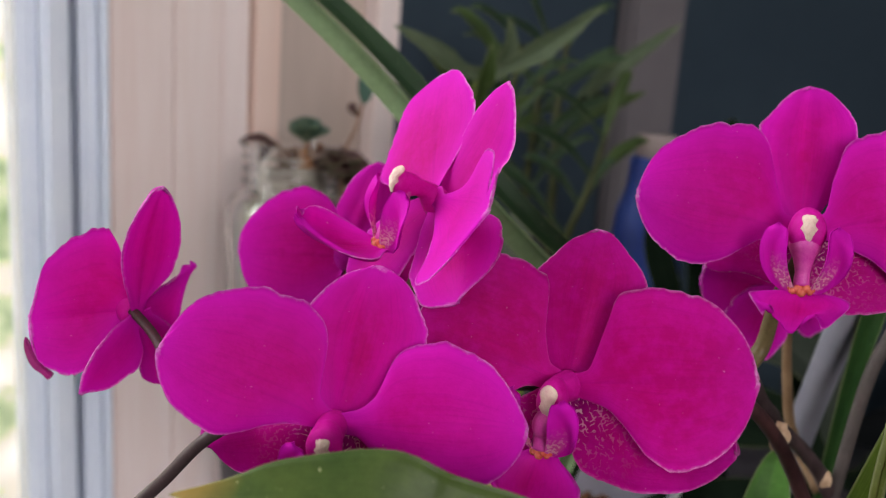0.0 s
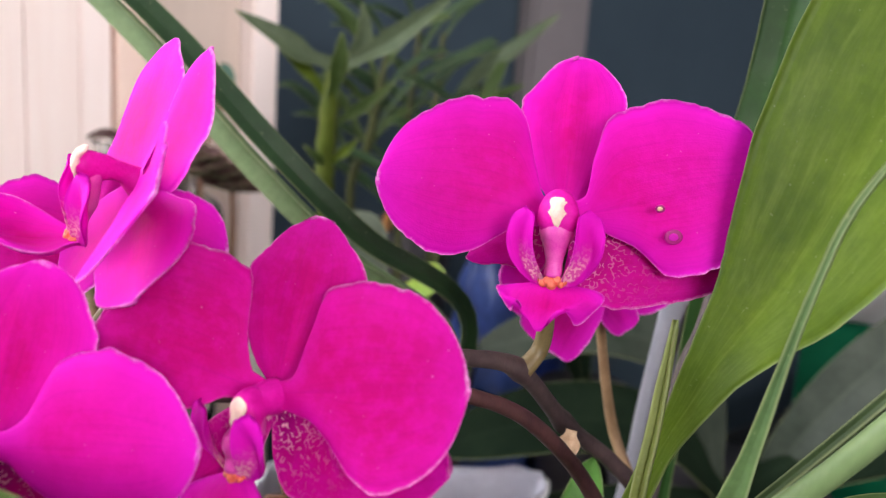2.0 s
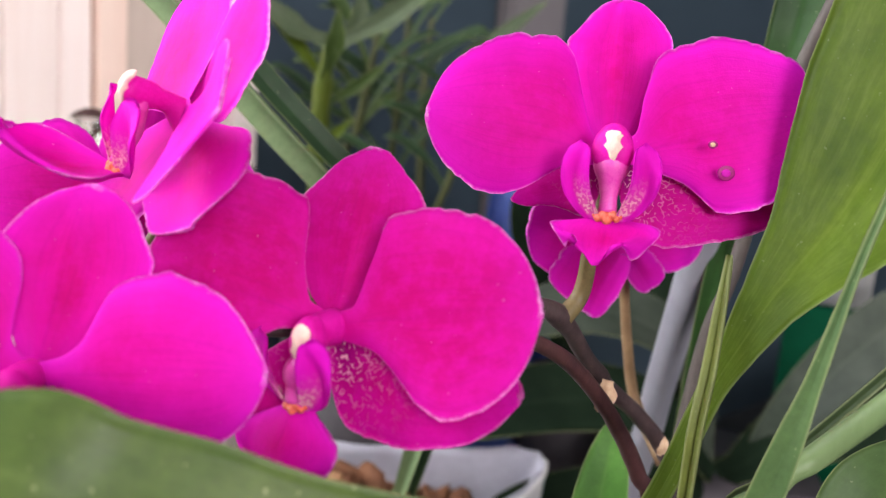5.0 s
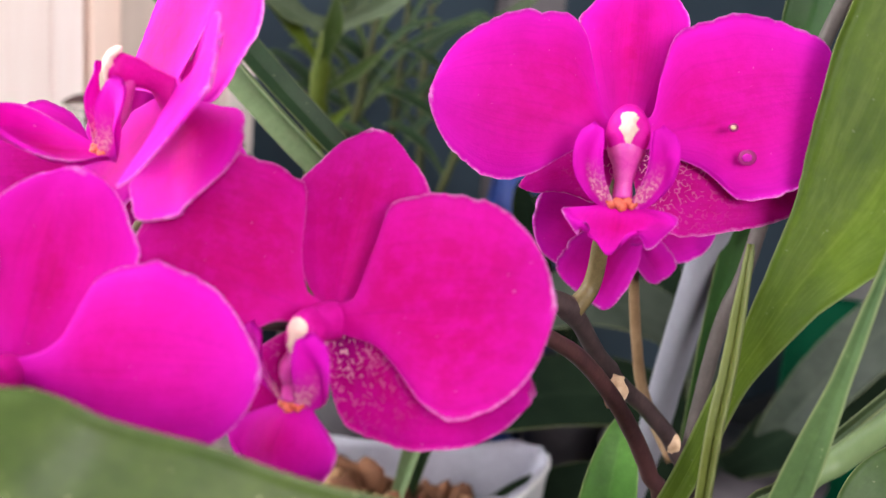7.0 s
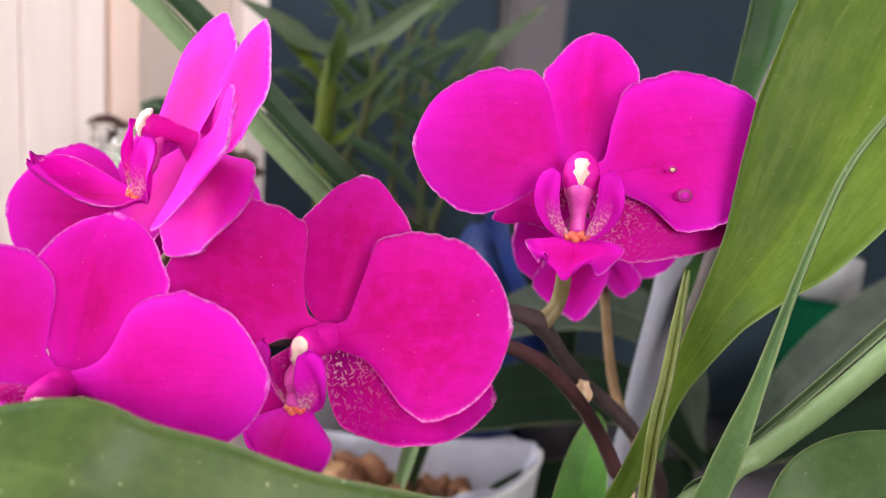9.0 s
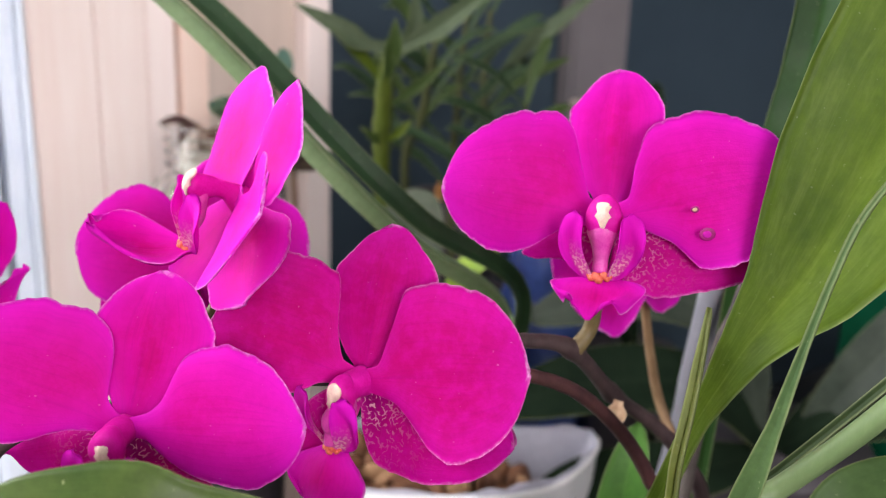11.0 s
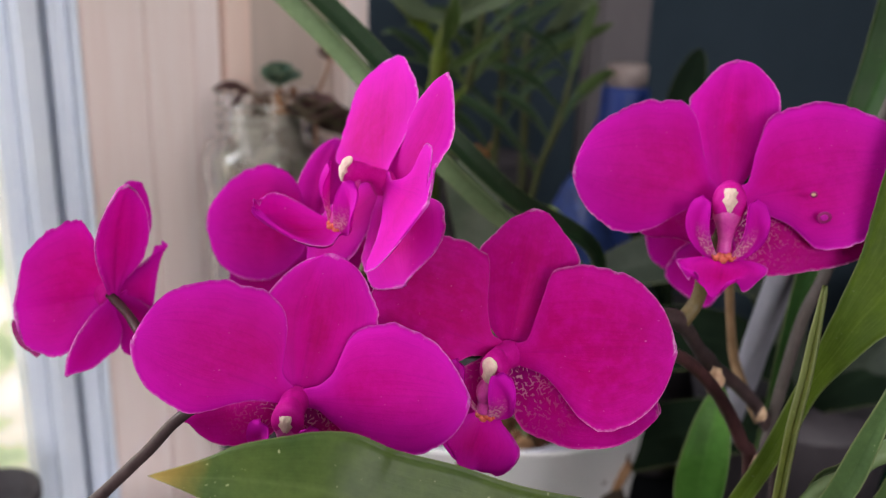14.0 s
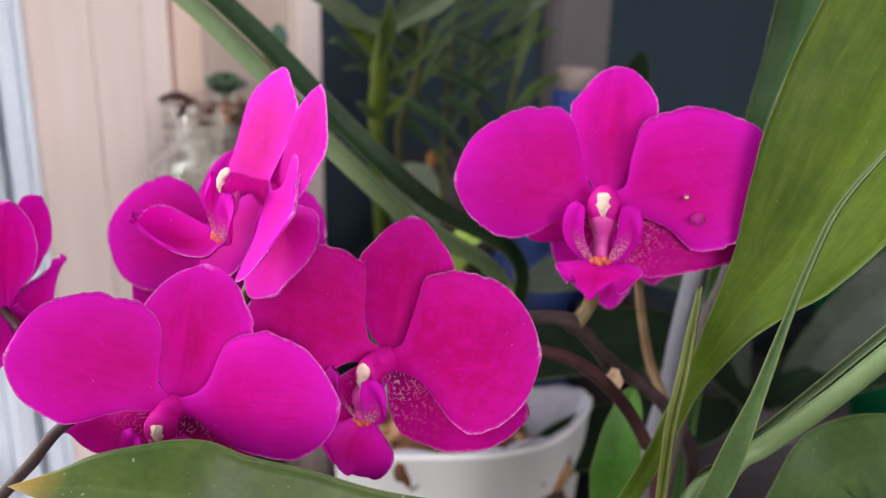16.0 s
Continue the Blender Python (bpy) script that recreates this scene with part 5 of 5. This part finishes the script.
# long folded leaf crossing in front of the boards
long_plant = thing("arching_leaf_plant", "plant with one long folded sage-green leaf", "plant")
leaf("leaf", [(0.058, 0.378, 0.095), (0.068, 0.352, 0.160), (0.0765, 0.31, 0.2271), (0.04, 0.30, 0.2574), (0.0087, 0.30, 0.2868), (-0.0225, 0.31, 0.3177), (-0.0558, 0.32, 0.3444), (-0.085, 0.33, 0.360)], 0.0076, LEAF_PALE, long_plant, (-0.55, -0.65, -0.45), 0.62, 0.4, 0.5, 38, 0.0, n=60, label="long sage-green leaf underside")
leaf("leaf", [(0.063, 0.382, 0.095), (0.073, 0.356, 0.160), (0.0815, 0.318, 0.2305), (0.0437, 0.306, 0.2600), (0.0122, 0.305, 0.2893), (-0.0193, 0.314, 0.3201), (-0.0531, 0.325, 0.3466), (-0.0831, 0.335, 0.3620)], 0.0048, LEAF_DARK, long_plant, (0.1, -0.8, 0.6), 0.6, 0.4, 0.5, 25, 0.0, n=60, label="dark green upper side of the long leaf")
small = thing("round_leaf_plant", "small plant with round grey-green leaves", "plant")
leaf("leaf", [(0.044, 0.440, 0.150), (0.040, 0.44, 0.205), (0.038, 0.44, 0.226), (0.034, 0.44, 0.248)], 0.0150, LEAF_GREY, small, (0, -0.9, 0.4), 0.78, 0.45, 0.15, 10, 0.1, n=26, label="round grey-green leaf")
leaf("leaf", [(0.050, 0.430, 0.150), (0.060, 0.41, 0.205), (0.066, 0.395, 0.222), (0.078, 0.390, 0.230)], 0.0085, LEAF_YELLOW, small, (0, -0.7, 0.7), 0.75, 0.45, 0.15, 10, 0.1, n=26, label="yellow-green leaf")
lathe("pot", [(0.0, 0.0), (0.030, 0.0), (0.036, 0.150), (0.034, 0.152), (0.0, 0.146)], DARK_POT, small, (0.048, 0.468, 0), 32)

# broad leaves low behind the orchid; most have shade put into their colour
low = thing("broad_leaf_orchid", "broad-leaved orchid without flowers, leaves coloured as shaded, in a charcoal pot", "plant")
lathe("pot", [(0.0, 0.0), (0.050, 0.0), (0.060, 0.095), (0.062, 0.10), (0.0, 0.095)], DARK_POT, low, (0.245, 0.47, 0), 40)
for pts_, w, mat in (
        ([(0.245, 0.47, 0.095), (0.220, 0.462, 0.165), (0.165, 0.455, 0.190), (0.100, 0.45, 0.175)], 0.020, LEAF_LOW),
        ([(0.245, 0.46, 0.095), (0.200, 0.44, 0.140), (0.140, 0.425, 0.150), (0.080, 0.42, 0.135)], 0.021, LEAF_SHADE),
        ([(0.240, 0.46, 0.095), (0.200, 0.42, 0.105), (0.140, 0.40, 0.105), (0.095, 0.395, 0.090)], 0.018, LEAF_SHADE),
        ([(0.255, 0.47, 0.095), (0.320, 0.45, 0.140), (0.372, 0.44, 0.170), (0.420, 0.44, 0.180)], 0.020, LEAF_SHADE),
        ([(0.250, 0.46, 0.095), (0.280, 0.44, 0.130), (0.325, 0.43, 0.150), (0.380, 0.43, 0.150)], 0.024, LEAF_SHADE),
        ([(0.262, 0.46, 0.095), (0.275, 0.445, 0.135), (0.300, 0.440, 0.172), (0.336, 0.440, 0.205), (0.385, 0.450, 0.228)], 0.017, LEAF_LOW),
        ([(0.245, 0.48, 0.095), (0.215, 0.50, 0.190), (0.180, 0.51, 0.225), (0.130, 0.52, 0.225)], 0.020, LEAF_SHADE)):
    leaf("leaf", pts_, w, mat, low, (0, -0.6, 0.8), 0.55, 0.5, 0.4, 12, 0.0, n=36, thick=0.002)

# ---- blue bottle, bag and the green package ----
bottle = thing("blue_bottle", "blue plastic bottle with a beige cap", "bottle")
lathe("body", [(0.0, 0.0), (0.026, 0.0), (0.028, 0.004), (0.028, 0.165), (0.0260, 0.205), (0.0225, 0.230), (0.0180, 0.245), (0.0172, 0.259), (0.0168, 0.2655), (0.0130, 0.2665)], BLUE, bottle, (0.154, 0.612, 0), 40)
lathe("cap", [(0.0130, 0.2665), (0.0142, 0.2675), (0.0146, 0.2795), (0.0134, 0.2820), (0.0, 0.2823)], PINKCAP, bottle, (0.154, 0.612, 0), 36, "beige cap")
verts, faces = [], []
for k in range(19):
    for j in range(36):
        a = 2 * math.pi * j / 36
        z = 0.215 * k / 18
        bulge = math.sin(math.pi * min(1, 0.12 + 0.86 * k / 18)) ** 0.6
        q = Vector((math.cos(a), math.sin(a), z * 22))
        w = 1 + 0.22 * noise.noise(q * 1.3) + 0.10 * noise.noise(q * 3.7)
        verts.append((0.122 + 0.032 * bulge * w * math.cos(a) - 0.006 * k / 18, 0.555 + 0.022 * bulge * w * math.sin(a), z))
for k in range(18):
    for j in range(36):
        j2 = (j + 1) % 36
        faces.append((k * 36 + j, k * 36 + j2, k * 36 + 36 + j2, k * 36 + 36 + j))
faces += [tuple(range(35, -1, -1)), tuple(18 * 36 + j for j in range(36))]
tagged(mesh_object("plastic_bag", verts, faces, BLUE_DARK), "crumpled dark blue plastic bag of potting mix", "bag")
dark_leafs = thing("tongue_leaf_plant", "plant with a dark upright tongue-shaped leaf", "plant")
lathe("pot", [(0.0, 0.0), (0.026, 0.0), (0.032, 0.120), (0.030, 0.122), (0.0, 0.116)], DARK_POT, dark_leafs, (0.185, 0.555, 0), 32)
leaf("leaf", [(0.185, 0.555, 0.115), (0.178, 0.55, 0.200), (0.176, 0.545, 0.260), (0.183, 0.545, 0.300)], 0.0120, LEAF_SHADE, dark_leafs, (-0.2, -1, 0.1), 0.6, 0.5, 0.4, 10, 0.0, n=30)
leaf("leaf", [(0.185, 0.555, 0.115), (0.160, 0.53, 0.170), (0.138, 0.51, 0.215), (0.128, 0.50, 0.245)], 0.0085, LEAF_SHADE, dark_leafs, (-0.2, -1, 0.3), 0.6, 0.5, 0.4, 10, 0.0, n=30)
pack = thing("package", "green and white plastic package standing on the table", "package")
TURNED = pose(0.309, 0.522, 0, 0, 0, -27)
part("body", box_bm((0.0, 0.0, 0.0), (0.105, 0.045, 0.184), 0.008, TURNED), GREENPACK, pack, "", True)
part("white_band", box_bm((0.006, 0.004, 0.180), (0.046, 0.041, 0.217), 0.006, TURNED), WHITEPACK, pack, "", True)

tagged(lathe("scrap_pot", [(0.0, 0.0), (0.030, 0.0), (0.038, 0.205), (0.036, 0.207), (0.034, 0.198), (0.0, 0.196)], DARK_POT, None, (0.060, 0.640, 0), 32), "small charcoal pot behind the canes", "pot")

# dry scraps among the plants behind
for place, size in (((0.0600, 0.640, 0.2105), 0.0062), ((0.0510, 0.632, 0.2095), 0.0048)):
    scrap = tagged(part("dry_scrap", chip_bm(place, size, rnd), ORANGE, None), "curled dry orange scrap of leaf", "scrap")

tagged(lathe("plant_pot", [(0.0, -0.0595), (0.020, -0.0595), (0.025, 0.020), (0.028, 0.021), (0.028, 0.028), (0.025, 0.0285), (0.023, 0.014), (0.0, 0.012)], DARK_POT, None, (-0.246, 0.450, 0), 40), "small charcoal pot on the white window sill", "pot")
